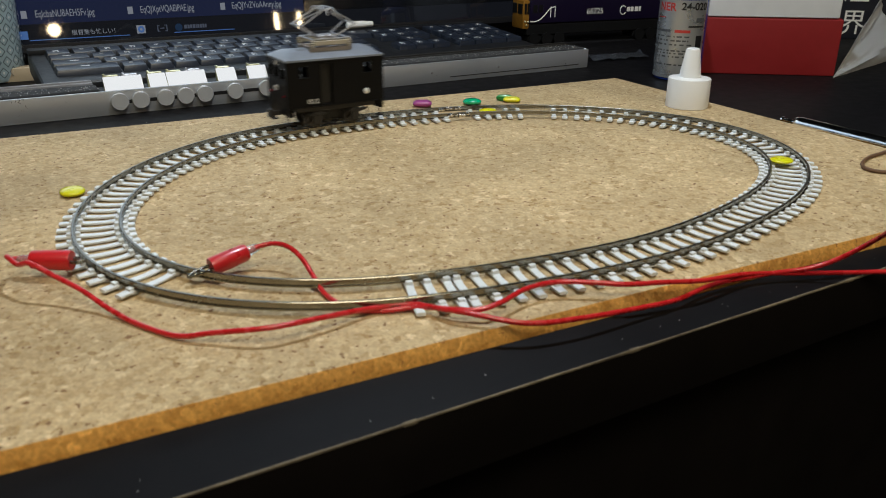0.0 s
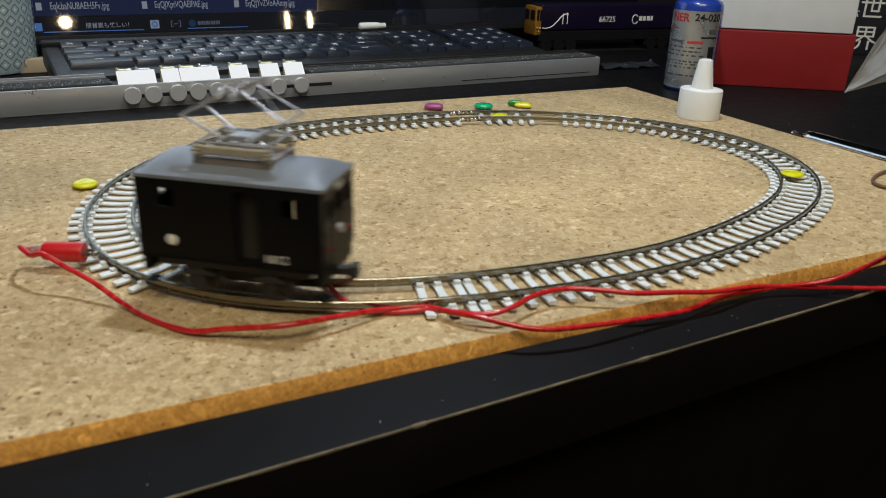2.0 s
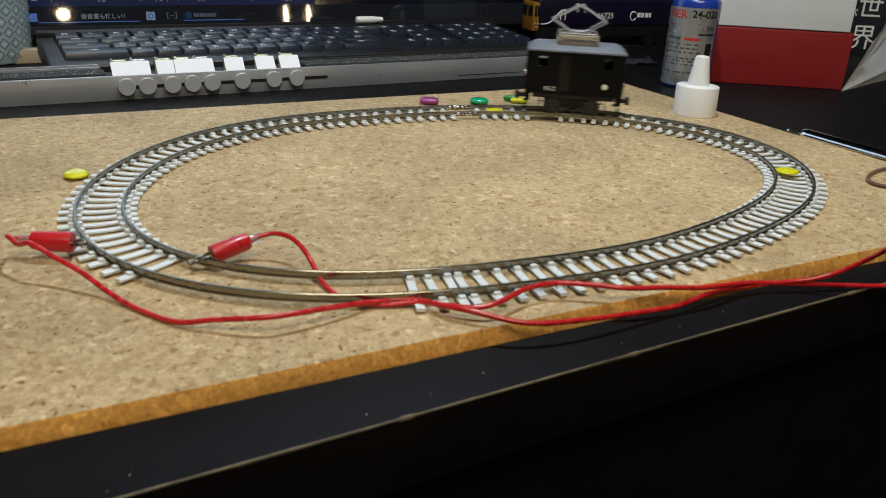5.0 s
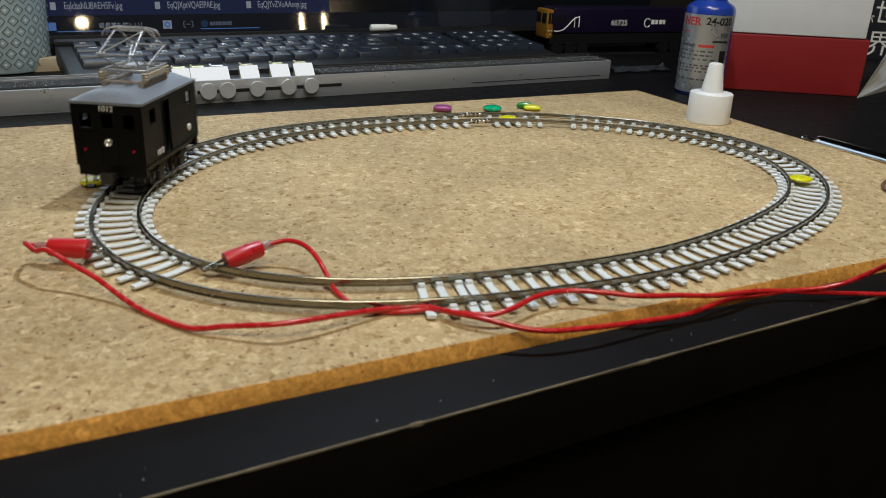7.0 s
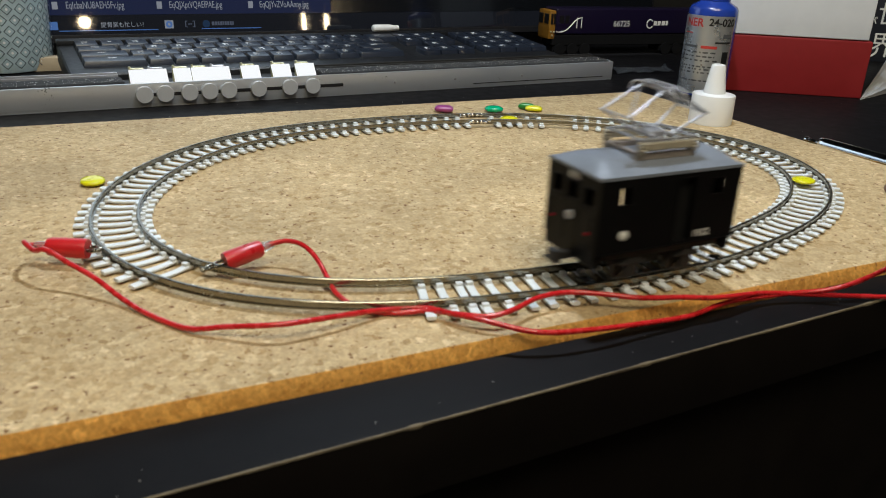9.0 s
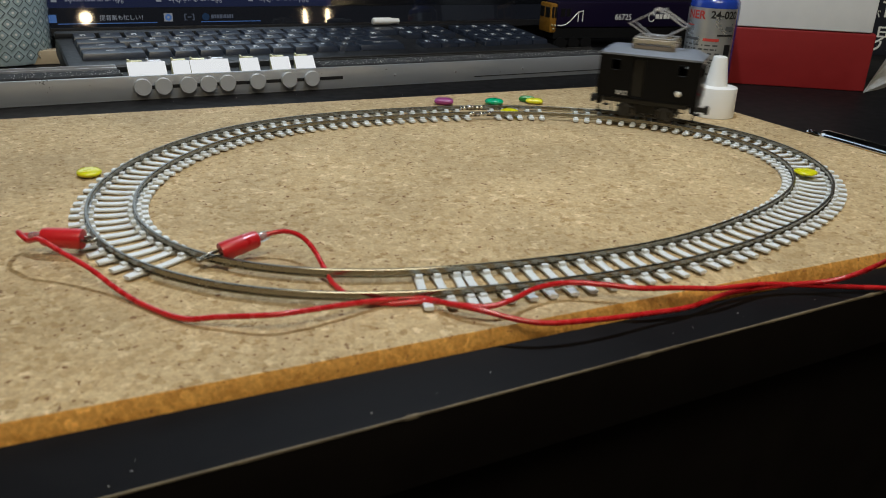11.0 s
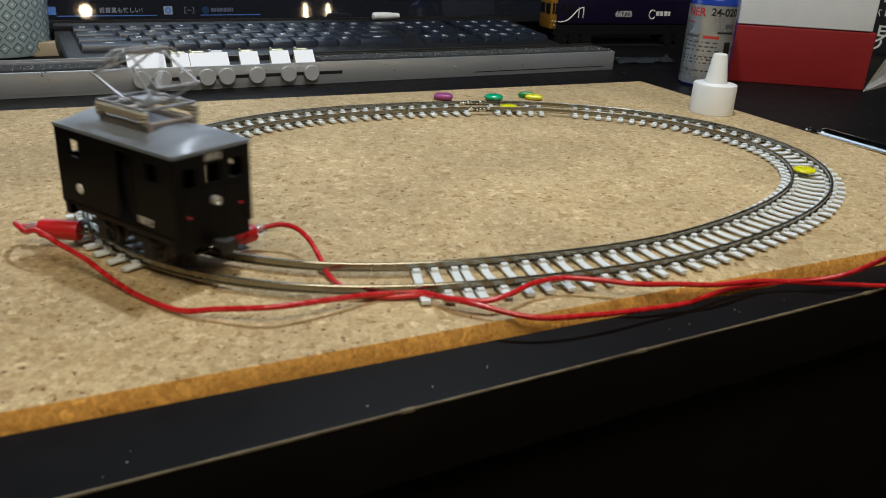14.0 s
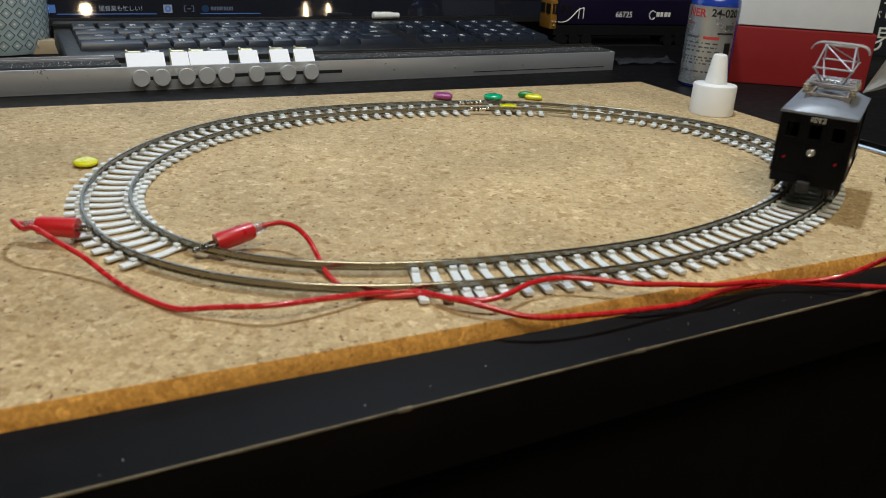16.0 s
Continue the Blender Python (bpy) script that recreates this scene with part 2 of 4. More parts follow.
def box(bm, x0, x1, y0, y1, z0, z1, bevel=0.0, seg=2):
    r = bmesh.ops.create_cube(bm, size=1.0)
    for v in r["verts"]:
        v.co = Vector(((x0 + x1) / 2 + v.co.x * (x1 - x0), (y0 + y1) / 2 + v.co.y * (y1 - y0), (z0 + z1) / 2 + v.co.z * (z1 - z0)))
    if bevel:
        edges = list({e for v in r["verts"] for e in v.link_edges})
        bmesh.ops.bevel(bm, geom=edges, offset=bevel, segments=seg, profile=0.6, affect="EDGES")
    return bm


def pierced(bm, u0, u1, v0, v1, holes, t, m):
    """A wall of thickness t behind the x-y plane of m, with rectangular holes (u0, u1, v0, v1) through it."""
    us = sorted({u0, u1, *[h[0] for h in holes], *[h[1] for h in holes]})
    vs = sorted({v0, v1, *[h[2] for h in holes], *[h[3] for h in holes]})
    front = [[bm.verts.new(m @ Vector((u, v, 0))) for v in vs] for u in us]
    back = [[bm.verts.new(m @ Vector((u, v, -t))) for v in vs] for u in us]

    def solid(i, j):
        if not (0 <= i < len(us) - 1 and 0 <= j < len(vs) - 1):
            return False
        cu, cv = (us[i] + us[i + 1]) / 2, (vs[j] + vs[j + 1]) / 2
        return not any(h[0] < cu < h[1] and h[2] < cv < h[3] for h in holes)

    for i in range(len(us) - 1):
        for j in range(len(vs) - 1):
            if not solid(i, j):
                continue
            for g in (front, back):
                bm.faces.new((g[i][j], g[i + 1][j], g[i + 1][j + 1], g[i][j + 1]))
            for di, dj, a, b in ((-1, 0, (i, j), (i, j + 1)), (1, 0, (i + 1, j), (i + 1, j + 1)), (0, -1, (i, j), (i + 1, j)), (0, 1, (i, j + 1), (i + 1, j + 1))):
                if not solid(i + di, j + dj):
                    bm.faces.new((front[a[0]][a[1]], front[b[0]][b[1]], back[b[0]][b[1]], back[a[0]][a[1]]))
    loose = [v for v in bm.verts if not v.link_faces]
    bmesh.ops.delete(bm, geom=loose, context="VERTS")
    return bm


def turned(bm, rings, n=32, m=None, cap=True):
    """A turned form: rings of (radius, height), closed at both ends."""
    m = m or Matrix()
    loops = []
    for r, z in rings:
        loops.append([bm.verts.new(m @ Vector((r * math.cos(2 * math.pi * k / n), r * math.sin(2 * math.pi * k / n), z))) for k in range(n)])
    for a, b in zip(loops, loops[1:]):
        for k in range(n):
            bm.faces.new((a[k], a[(k + 1) % n], b[(k + 1) % n], b[k]))
    if cap:
        bm.faces.new(loops[0])
        bm.faces.new(loops[-1])
    return bm


def rod(bm, a, b, r, n=8):
    a, b = Vector(a), Vector(b)
    q = (b - a).to_track_quat("Z", "Y").to_matrix().to_4x4()
    return turned(bm, [(r, 0), (r, (b - a).length)], n, Matrix.Translation(a) @ q)


def smooth_path(points, steps=8):
    """Catmull-Rom through the points."""
    pts = [Vector(p) for p in points]
    pts = [2 * pts[0] - pts[1], *pts, 2 * pts[-1] - pts[-2]]
    out = []
    for i in range(1, len(pts) - 2):
        a, b, c, d = pts[i - 1:i + 3]
        for k in range(steps):
            t = k / steps
            out.append(0.5 * (2 * b + (c - a) * t + (2 * a - 5 * b + 4 * c - d) * t * t + (3 * b - a - 3 * c + d) * t ** 3))
    out.append(pts[-2])
    return out


def tube(bm, path, r, n=10):
    loops = []
    up = Vector((0, 0, 1))
    for i, c in enumerate(path):
        t = (path[min(i + 1, len(path) - 1)] - path[max(i - 1, 0)]).normalized()
        s = t.cross(up)
        s = s.normalized() if s.length > 1e-4 else Vector((1, 0, 0))
        u = s.cross(t)
        loops.append([bm.verts.new(c + r * (math.cos(2 * math.pi * k / n) * s + math.sin(2 * math.pi * k / n) * u)) for k in range(n)])
    for a, b in zip(loops, loops[1:]):
        for k in range(n):
            bm.faces.new((a[k], a[(k + 1) % n], b[(k + 1) % n], b[k]))
    bm.faces.new(loops[0])
    bm.faces.new(loops[-1])
    return bm


def lettering(name, text, size, mat, parent, m, depth=0.0001, label=""):
    """Raised lettering, its baseline centred on the pose m, in the x-y plane of m."""
    cu = bpy.data.curves.new(name, "FONT")
    cu.body, cu.size, cu.align_x, cu.align_y, cu.extrude = text, size, "CENTER", "CENTER", depth
    tmp = bpy.data.objects.new(name, cu)
    scene.collection.objects.link(tmp)
    me = bpy.data.meshes.new_from_object(tmp.evaluated_get(bpy.context.evaluated_depsgraph_get()))
    bpy.data.objects.remove(tmp)
    me.materials.clear()
    me.materials.append(mat)
    ob = new(name, me)
    ob.parent = parent
    ob.matrix_basis = m
    if label:
        tagged(ob, label)
    return ob


def desk_pose(x, y, z, rz=0.0):
    """A pose in the desk's own axes, which lie 2.6 degrees off the board's."""
    return pose(0, 0, 0, 0, 0, 2.6) @ pose(x, y, z, 0, 0, rz)


# ---------------------------------------------------------------- setting
FLOOR_Z = -0.72
bm = bmesh.new()
box(bm, -2.2, 2.6, -2.4, 1.5, FLOOR_Z - 0.1, FLOOR_Z)
tagged(part("floor", bm, CARPET), "dark carpeted floor under the desk", "floor", kind="structure")
bm = bmesh.new()
box(bm, -2.2, 2.6, -2.4, 1.5, 1.68, 1.78)
tagged(part("ceiling", bm, PAINT), "plain dim ceiling of the room", "ceiling", kind="structure")
for nm, b in (("wall_north", (-2.2, 2.6, 1.5, 1.6)), ("wall_south", (-2.2, 2.6, -2.5, -2.4)), ("wall_west", (-2.3, -2.2, -2.5, 1.6)), ("wall_east", (2.6, 2.7, -2.5, 1.6))):
    bm = bmesh.new()
    box(bm, *b, FLOOR_Z, 1.68)
    tagged(part(nm, bm, PAINT), "plain dim painted wall of the room", "wall", kind="structure")


def build_desk():
    d = thing("desk", desk_pose(0, 0, 0), "dark brown-black desk with a chipped pale front edge", "desk")
    bm = bmesh.new()
    box(bm, -0.62, 0.9, -0.1520, 0.62, -0.022, 0.0, 0.0008)
    bm.normal_update()
    for f in bm.faces:
        f.material_index = 1 if f.normal.y < -0.5 else 0
    part("desktop", bm, [DESK, DESK_FRONT], d)
    # the worn banding: a pale strip with chips along the front edge
    bm = bmesh.new()
    rng = random.Random(4)
    x = -0.62
    while x < 0.9:
        w = rng.uniform(0.006, 0.03)
        t = rng.uniform(0.0000, 0.0003)
        box(bm, x, x + w, -0.1523, -0.1519 + t * 0.5, -0.0004 - t, 0.0002, 0.0001, 1)
        x += w - 0.0004
    for cx in (-0.112, -0.038, 0.062):
        box(bm, cx - 0.002, cx + 0.002, -0.1524, -0.1514, -0.0010, 0.0003, 0.0003, 1)
    part("edge_strip", bm, DESK_EDGE, d, "pale worn edge banding")
    bm = bmesh.new()
    box(bm, -0.60, 0.88, -0.140, -0.120, -0.18, -0.022, 0.001)
    part("front_rail", bm, DESK_FRONT, d)
    for lx in (-0.58, 0.84):
        for ly in (-0.12, 0.56):
            bm = bmesh.new()
            box(bm, lx - 0.02, lx + 0.02, ly - 0.02, ly + 0.02, FLOOR_Z, -0.022, 0.002)
            part("leg", bm, DESK_FRONT, d)
    bm = bmesh.new()
    box(bm, -0.60, 0.88, 0.56, 0.575, -0.6, -0.022)
    part("back_panel", bm, DESK_FRONT, d)
    return d


build_desk()

# dust on the desk
bm = bmesh.new()
rng = random.Random(8)
D26 = pose(0, 0, 0, 0, 0, 2.6)
for i in range(110):
    u = rng.random()
    if u < 0.4:
        c = D26 @ Vector((rng.uniform(-0.2, 0.5), rng.uniform(-0.1495, -0.139), 0))
    elif u < 0.8:
        c = D26 @ Vector((rng.uniform(0.24, 0.52), rng.uniform(-0.1, 0.2), 0))
    else:
        c = D26 @ Vector((rng.uniform(-0.2, 0.3), rng.uniform(0.185, 0.226), 0))
    r = rng.uniform(0.00005, 0.00016)
    bmesh.ops.create_icosphere(bm, subdivisions=1, radius=r, matrix=Matrix.Translation((c.x, c.y, r * 0.5)))
tagged(part("dust", bm, LETTER), "scattered pale dust specks on the desk", "dust", kind="stuff")

# ---------------------------------------------------------------- cork board
BOARD_Z = 0.0051
bm = bmesh.new()
box(bm, -0.226, 0.2235, -0.1322, 0.1697, 0.0, BOARD_Z, 0.0004, 2)
for v in bm.verts:
    # the front is cut at a slant, its foot 2 mm proud of the top
    if v.co.y < 0:
        v.co.y -= 0.0020 * (1 - v.co.z / BOARD_Z)
bm.normal_update()
for f in bm.faces:
    f.material_index = 0 if f.normal.z > 0.95 else 1
board = tagged(part("cork_board", bm, [CORK, CORK_EDGE]), "tan pressed cork board lying on the desk", "board")

# ---------------------------------------------------------------- track
RAIL_TOP_Z = 0.0098
GAUGE = 0.01648
TURN = radians(29.8)
MEAN_R = 0.135
WAVES = ((2, 0.0763, 0.1671), (3, 0.0147, 0.0138), (4, -0.0143, 0.0074), (5, 0.0001, 0.0113))


def loop_point(th):
    r = MEAN_R * (1 + sum(a * math.cos(n * th) + b * math.sin(n * th) for n, a, b in WAVES))
    return Vector((r * math.cos(th - TURN), r * math.sin(th - TURN)))


N_LOOP = 720
LOOP = [loop_point(2 * math.pi * i / N_LOOP) for i in range(N_LOOP)]
ARC = [0.0]
for i in range(N_LOOP):
    ARC.append(ARC[-1] + (LOOP[(i + 1) % N_LOOP] - LOOP[i]).length)
LAP = ARC[-1]


def on_track(s):
    """The place and heading on the centre line, s metres along the loop."""
    s %= LAP
    i = int(np.searchsorted(ARC, s, side="right")) - 1
    i = min(max(i, 0), N_LOOP - 1)
    u = (s - ARC[i]) / (ARC[i + 1] - ARC[i])
    a, b = LOOP[i], LOOP[(i + 1) % N_LOOP]
    h = (LOOP[(i + 2) % N_LOOP] - LOOP[i - 1]).normalized()
    return a.lerp(b, u), h


def rail_mesh(off):
    """One rail swept round the loop: foot, web and head."""
    prof = [(-0.0009, 0.0), (0.0009, 0.0), (0.0009, 0.0004), (0.00026, 0.0007), (0.00026, 0.0018), (0.00056, 0.0020),
            (0.00056, 0.0025), (0.00038, 0.0027), (-0.00038, 0.0027), (-0.00056, 0.0025), (-0.00056, 0.0020), (-0.00026, 0.0018), (-0.00026, 0.0007), (-0.0009, 0.0004)]
    bm = bmesh.new()
    loops = []
    for i in range(N_LOOP):
        c, h = LOOP[i], (LOOP[(i + 1) % N_LOOP] - LOOP[i - 1]).normalized()
        n = Vector((h.y, -h.x))
        z0 = RAIL_TOP_Z - 0.0027
        loops.append([bm.verts.new((c.x + n.x * (off + y), c.y + n.y * (off + y), z0 + z)) for y, z in prof])
    k = len(prof)
    for i in range(N_LOOP):
        a, b = loops[i], loops[(i + 1) % N_LOOP]
        for j in range(k):
            f = bm.faces.new((a[j], a[(j + 1) % k], b[(j + 1) % k], b[j]))
            f.material_index = 1 if j == 7 else 0
    return bm


track = thing("model_railway_track", Matrix(), "hand-bent oval model railway track with white sleepers on cork", "track")
part("rail", rail_mesh(GAUGE / 2), [RAIL, RAIL_TOP], track, "outer dull nickel rail")
part("rail", rail_mesh(-GAUGE / 2), [RAIL, RAIL_TOP], track, "inner dull nickel rail")


def sleeper_mesh(web):
    """A slim white bar, clear of the board, that dips between the moulded chairs; some carry a web to the next bar."""
    bm = bmesh.new()
    foot = RAIL_TOP_Z - 0.0027
    half = 0.0143
    secs, n = 26, 14
    sq = lambda v: math.copysign(abs(v) ** 0.6, v)
    loops = []
    for i in range(secs + 1):
        y = -half + (2 * half - 0.0013) * i / secs
        near = math.exp(-((abs(y) - GAUGE / 2) / 0.0022) ** 2)
        dip = max(0.0, 1 - (y / (GAUGE / 2 - 0.0012)) ** 2) ** 0.8
        w = 0.00144 + 0.00010 * near + 0.00012 * (abs(y) > GAUGE / 2)
        hz = 0.00056 + 0.00012 * near + 0.00010 * (abs(y) > GAUGE / 2)
        cz = foot - 0.00062 - 0.00055 * dip
        if i in (0, secs):
            w, hz = w * 0.93, hz * 0.93
        loops.append([bm.verts.new((w * sq(math.cos(2 * math.pi * k / n)), y, cz + hz * sq(math.sin(2 * math.pi * k / n)))) for k in range(n)])
    for a, b in zip(loops, loops[1:]):
        for j in range(n):
            bm.faces.new((a[j], a[(j + 1) % n], b[(j + 1) % n], b[j]))
    bm.faces.new(loops[0])
    bm.faces.new(loops[-1])
    for side in (-1, 1):
        for d in (-0.0015, 0.0015):
            c = side * GAUGE / 2 + d
            box(bm, -0.00118, 0.00118, c - 0.0009, c + 0.0009, foot - 0.0006, foot + 0.0009, 0.00035, 2)
        # the pad under the bar on which the track stands
        box(bm, -0.0007, 0.0007, side * GAUGE / 2 - 0.0010, side * GAUGE / 2 + 0.0010, BOARD_Z, foot - 0.0008, 0.0001, 1)
        if web and side < 0:
            y = side * GAUGE / 2
            box(bm, 0.0004, 0.0064, y - 0.0005, y + 0.0005, foot - 0.0010, foot - 0.0003, 0.0002, 1)
    return mesh_of(bm, "sleeper", SLEEPER)


SLEEPER_ME, SLEEPER_WEB = sleeper_mesh(False), sleeper_mesh(True)
rng = random.Random(2)
PITCH = 0.00690
GAPS = ((0.5840, 0.6800), (0.1985, 0.2068), (0.2470, 0.2595))
positions = [0.6650, 0.6715, 0.6779, 0.6816]
s = 0.6885
while s < 0.6885 + LAP - 0.024:
    q = s % LAP
    if not any(a < q < b for a, b in GAPS):
        positions.append(q)
    s += PITCH * rng.uniform(0.95, 1.05)
turn_web = True
for q in sorted(positions):
    c, h = on_track(q)
    follows = any(0.005 < r - q < 0.0075 for r in positions)
    ob = new("sleeper", SLEEPER_WEB if follows and turn_web else SLEEPER_ME)
    turn_web = not turn_web
    ob.parent = track
    ob.matrix_basis = pose(c.x, c.y, 0, 0, 0, math.degrees(math.atan2(h.y, h.x)) + rng.uniform(-2.5, 2.5))
# beads of solder at the rail joints
for q0, q1 in ((0.2475, 0.2600),):
    for off in (GAUGE / 2, -GAUGE / 2):
        bm = bmesh.new()
        for k in range(6):
            c, h = on_track(q0 + (q1 - q0) * (k + rng.uniform(-0.2, 0.2)) / 5)
            n = Vector((h.y, -h.x))
            p = c + n * (off - 0.0009)
            bmesh.ops.create_uvsphere(bm, u_segments=10, v_segments=8, radius=rng.uniform(0.0008, 0.0013), matrix=Matrix.Translation((p.x, p.y, RAIL_TOP_Z - 0.0011 + rng.uniform(-0.0004, 0.0005))))
        part("solder_beads", bm, SOLDER, track, "bright solder beads")

# ---------------------------------------------------------------- electric locomotive
AXLE = 0.0112


def build_loco():
    lo = thing("model_locomotive", Matrix(), "small black model electric locomotive with grey roof and raised pantograph", "locomotive")
    HL, HW, Z0, Z1 = 0.0279, 0.0140, 0.0120, 0.0366
    # a hollow shell with open windows and a recessed door on each side
    bm = bmesh.new()
    T = 0.0008
    wins = [(-0.0208, -0.0162, 0.0280, 0.0334), (0.0162, 0.0208, 0.0280, 0.0334), (0.0022, 0.0092, 0.0132, 0.0344)]
    ends = [(c - 0.0022, c + 0.0022, 0.0270, 0.0326) for c in (-0.0085, 0.0, 0.0085)]
    for side in (-1, 1):
        pierced(bm, -HL, HL, Z0, Z1, wins, T, Matrix(((1, 0, 0, 0), (0, 0, side, side * HW), (0, 1, 0, 0), (0, 0, 0, 1))))
        pierced(bm, -HW + T, HW - T, Z0, Z1, ends, T, Matrix(((0, 0, side, side * HL), (1, 0, 0, 0), (0, 1, 0, 0), (0, 0, 0, 1))))
    box(bm, -HL + T, HL - T, -HW + T, HW - T, Z0, Z0 + 0.001)
    body = part("body", bm, LOCO_BLACK, lo, "satin black slab-sided body")
    for side in (-1, 1):
        bm = bmesh.new()
        box(bm, 0.0020, 0.0094, side * (HW - 0.0022) - 0.0003, side * (HW - 0.0022) + 0.0003, 0.0130, 0.0346, 0.0001, 1)
        part("door_leaf", bm, GLASS_DARK, lo, "dark recessed side door")

    def frame_plate(m, w, h, name="window"):
        """A thin raised frame round an open window; m looks out along +z."""
        bm = bmesh.new()
        t = 0.0003
        for (a, b, c, d) in ((-w / 2 - t, w / 2 + t, h / 2, h / 2 + t), (-w / 2 - t, w / 2 + t, -h / 2 - t, -h / 2), (-w / 2 - t, -w / 2, -h / 2, h / 2), (w / 2, w / 2 + t, -h / 2, h / 2)):
            box(bm, a, b, c, d, -0.0002, 0.0002, 0.00008, 1)
        return part(name, bm, LOCO_BLACK, lo, at=m)

    for end in (1, -1):
        out = pose(end * HL, 0, 0) @ Matrix(((0, 0, end, 0), (end, 0, 0, 0), (0, 1, 0, 0), (0, 0, 0, 1)))
        for wx in (-0.0085, 0, 0.0085):
            frame_plate(out @ pose(wx, 0.0298, 0), 0.0044, 0.0056)
        lettering("number", "1012", 0.0030, LETTER, lo, out @ pose(0, 0.0346, 0.0002), 0.00008, "white painted number")
        bm = bmesh.new()
        turned(bm, [(0.0015, -0.0003), (0.0015, 0.0012), (0.0013, 0.0014), (0.0010, 0.0010), (0.0003, 0.0007)], 20)
        hd = part("headlight", bm, LAMP_LENS, lo, "round silver headlight", at=out @ pose(0, 0.0216, 0))
        for sy in (-1, 1):
            bm = bmesh.new()
            turned(bm, [(0.00062, -0.0002), (0.00062, 0.0006), (0.0004, 0.0009)], 14)
            part("marker_light", bm, RED_LENS, lo, "small red marker light", at=out @ pose(sy * 0.0096, 0.0184, 0))
            # hand rails
            bm = bmesh.new()
            rod(bm, (sy * 0.0118, 0.014, 0.0007), (sy * 0.0118, 0.024, 0.0007), 0.0002, 6)
            for hy in (0.014, 0.024):
                rod(bm, (sy * 0.0118, hy, 0), (sy * 0.0118, hy, 0.0007), 0.0002, 6)
            part("handrail", bm, LOCO_BLACK, lo, at=out)
        # door seams on the cab end
        bm = bmesh.new()
        for sx in (-0.0034, 0.0034):
            box(bm, sx - 0.00015, sx + 0.00015, 0.0122, 0.0334, -0.0001, 0.0002)
        box(bm, -0.0126, 0.0126, 0.0250, 0.0253, -0.0001, 0.0002)
        part("beading", bm, LOCO_BLACK, lo, at=out)
        # coupler
        bm = bmesh.new()
        box(bm, -0.0014, 0.0014, 0.0070, 0.0094, -0.0012, 0.0036, 0.0003, 1)
        box(bm, -0.0024, 0.0024, 0.0060, 0.0106, 0.0034, 0.0060, 0.0008, 2)
        part("coupler", bm, UNDER, lo, "black knuckle coupler", at=out)
        # end skirt with steps
        bm = bmesh.new()
        box(bm, -0.0136, 0.0136, 0.0078, 0.0122, -0.0030, -0.0002, 0.0003, 1)
        for sy in (-1, 1):
            box(bm, sy * 0.0100 - 0.0018, sy * 0.0100 + 0.0018, 0.0028, 0.0034, -0.0028, 0.0008, 0.0001, 1)
            rod(bm, (sy * 0.0116, 0.0030, -0.0010), (sy * 0.0116, 0.0122, -0.0010), 0.0002, 6)
            rod(bm, (sy * 0.0084, 0.0030, -0.0010), (sy * 0.0084, 0.0122, -0.0010), 0.0002, 6)
        part("end_beam", bm, LOCO_BLACK, lo, at=out)
    for side in (1, -1):
        # x forward along the body, y up, z outwards
        out = Matrix.Translation((0, side * HW, 0)) @ (Matrix(((1, 0, 0, 0), (0, 0, side, 0), (0, 1, 0, 0), (0, 0, 0, 1))))
        flip = 1 if side < 0 else -1
        for wx in (-0.0185, 0.0185):
            frame_plate(out @ pose(wx, 0.0307, 0), 0.0046, 0.0054)
        # the door, a louvred panel and body seams
        bm = bmesh.new()
        for sx in (0.0022, 0.0092):
            box(bm, sx - 0.0002, sx + 0.0002, 0.0124, 0.0346, -0.0001, 0.0003)
        box(bm, 0.0022, 0.0092, 0.0344, 0.0348, -0.0001, 0.0003)
        box(bm, -HL + 0.001, HL - 0.001, 0.0121, 0.0125, -0.0001, 0.0004)
        part("door", bm, LOCO_BLACK, lo, at=out)
        bm = bmesh.new()
        turned(bm, [(0.0016, -0.0002), (0.0016, 0.0003), (0.0013, 0.0005)], 20)
        part("emblem_disc", bm, LETTER, lo, "round cream emblem disc", at=out @ pose(-0.0175, 0.0180, 0))
        ang = 0 if side < 0 else 180
        num = Matrix.Translation((0.0140, side * (HW + 0.0002), 0.0152)) @ pose(0, 0, 0, 90, 0, ang)
        lettering("number_plate", "1012", 0.0034, LETTER, lo, num, 0.0001, "white side number")
        # solebar, axle boxes, springs and brake gear
        bm = bmesh.new()
        box(bm, -0.0235, 0.0235, 0.0096, 0.0122, -0.0034, -0.0012, 0.0003, 1)
        for ax in (-AXLE, AXLE):
            box(bm, ax - 0.0024, ax + 0.0024, 0.0024, 0.0100, -0.0032, -0.0014, 0.0004, 1)
            for k in range(3):
                box(bm, ax - 0.0052 + k * 0.0012, ax + 0.0052 - k * 0.0012, 0.0072 + k * 0.0006, 0.0078 + k * 0.0006, -0.0030, -0.0010, 0.0001, 1)
            for dx in (-0.0050, 0.0050):
                rod(bm, (ax + dx, 0.0074, -0.0020), (ax + dx, 0.0100, -0.0020), 0.0003, 6)
        rod(bm, (-0.019, 0.0026, -0.0022), (0.019, 0.0026, -0.0022), 0.0003, 6)
        for ax in (-0.019, -0.0045, 0.0045, 0.019):
            rod(bm, (ax, 0.0026, -0.0022), (ax, 0.0100, -0.0022), 0.0003, 6)
        part("axle_guard", bm, UNDER, lo, at=out)
    # chassis
    bm = bmesh.new()
    box(bm, -0.0235, 0.0235, -0.0062, 0.0062, 0.0086, 0.0122, 0.0004, 1)
    box(bm, -0.0065, 0.0065, -0.0055, 0.0055, 0.0030, 0.0090, 0.0004, 1)
    part("chassis", bm, UNDER, lo)
    # wheelsets
    sets = []
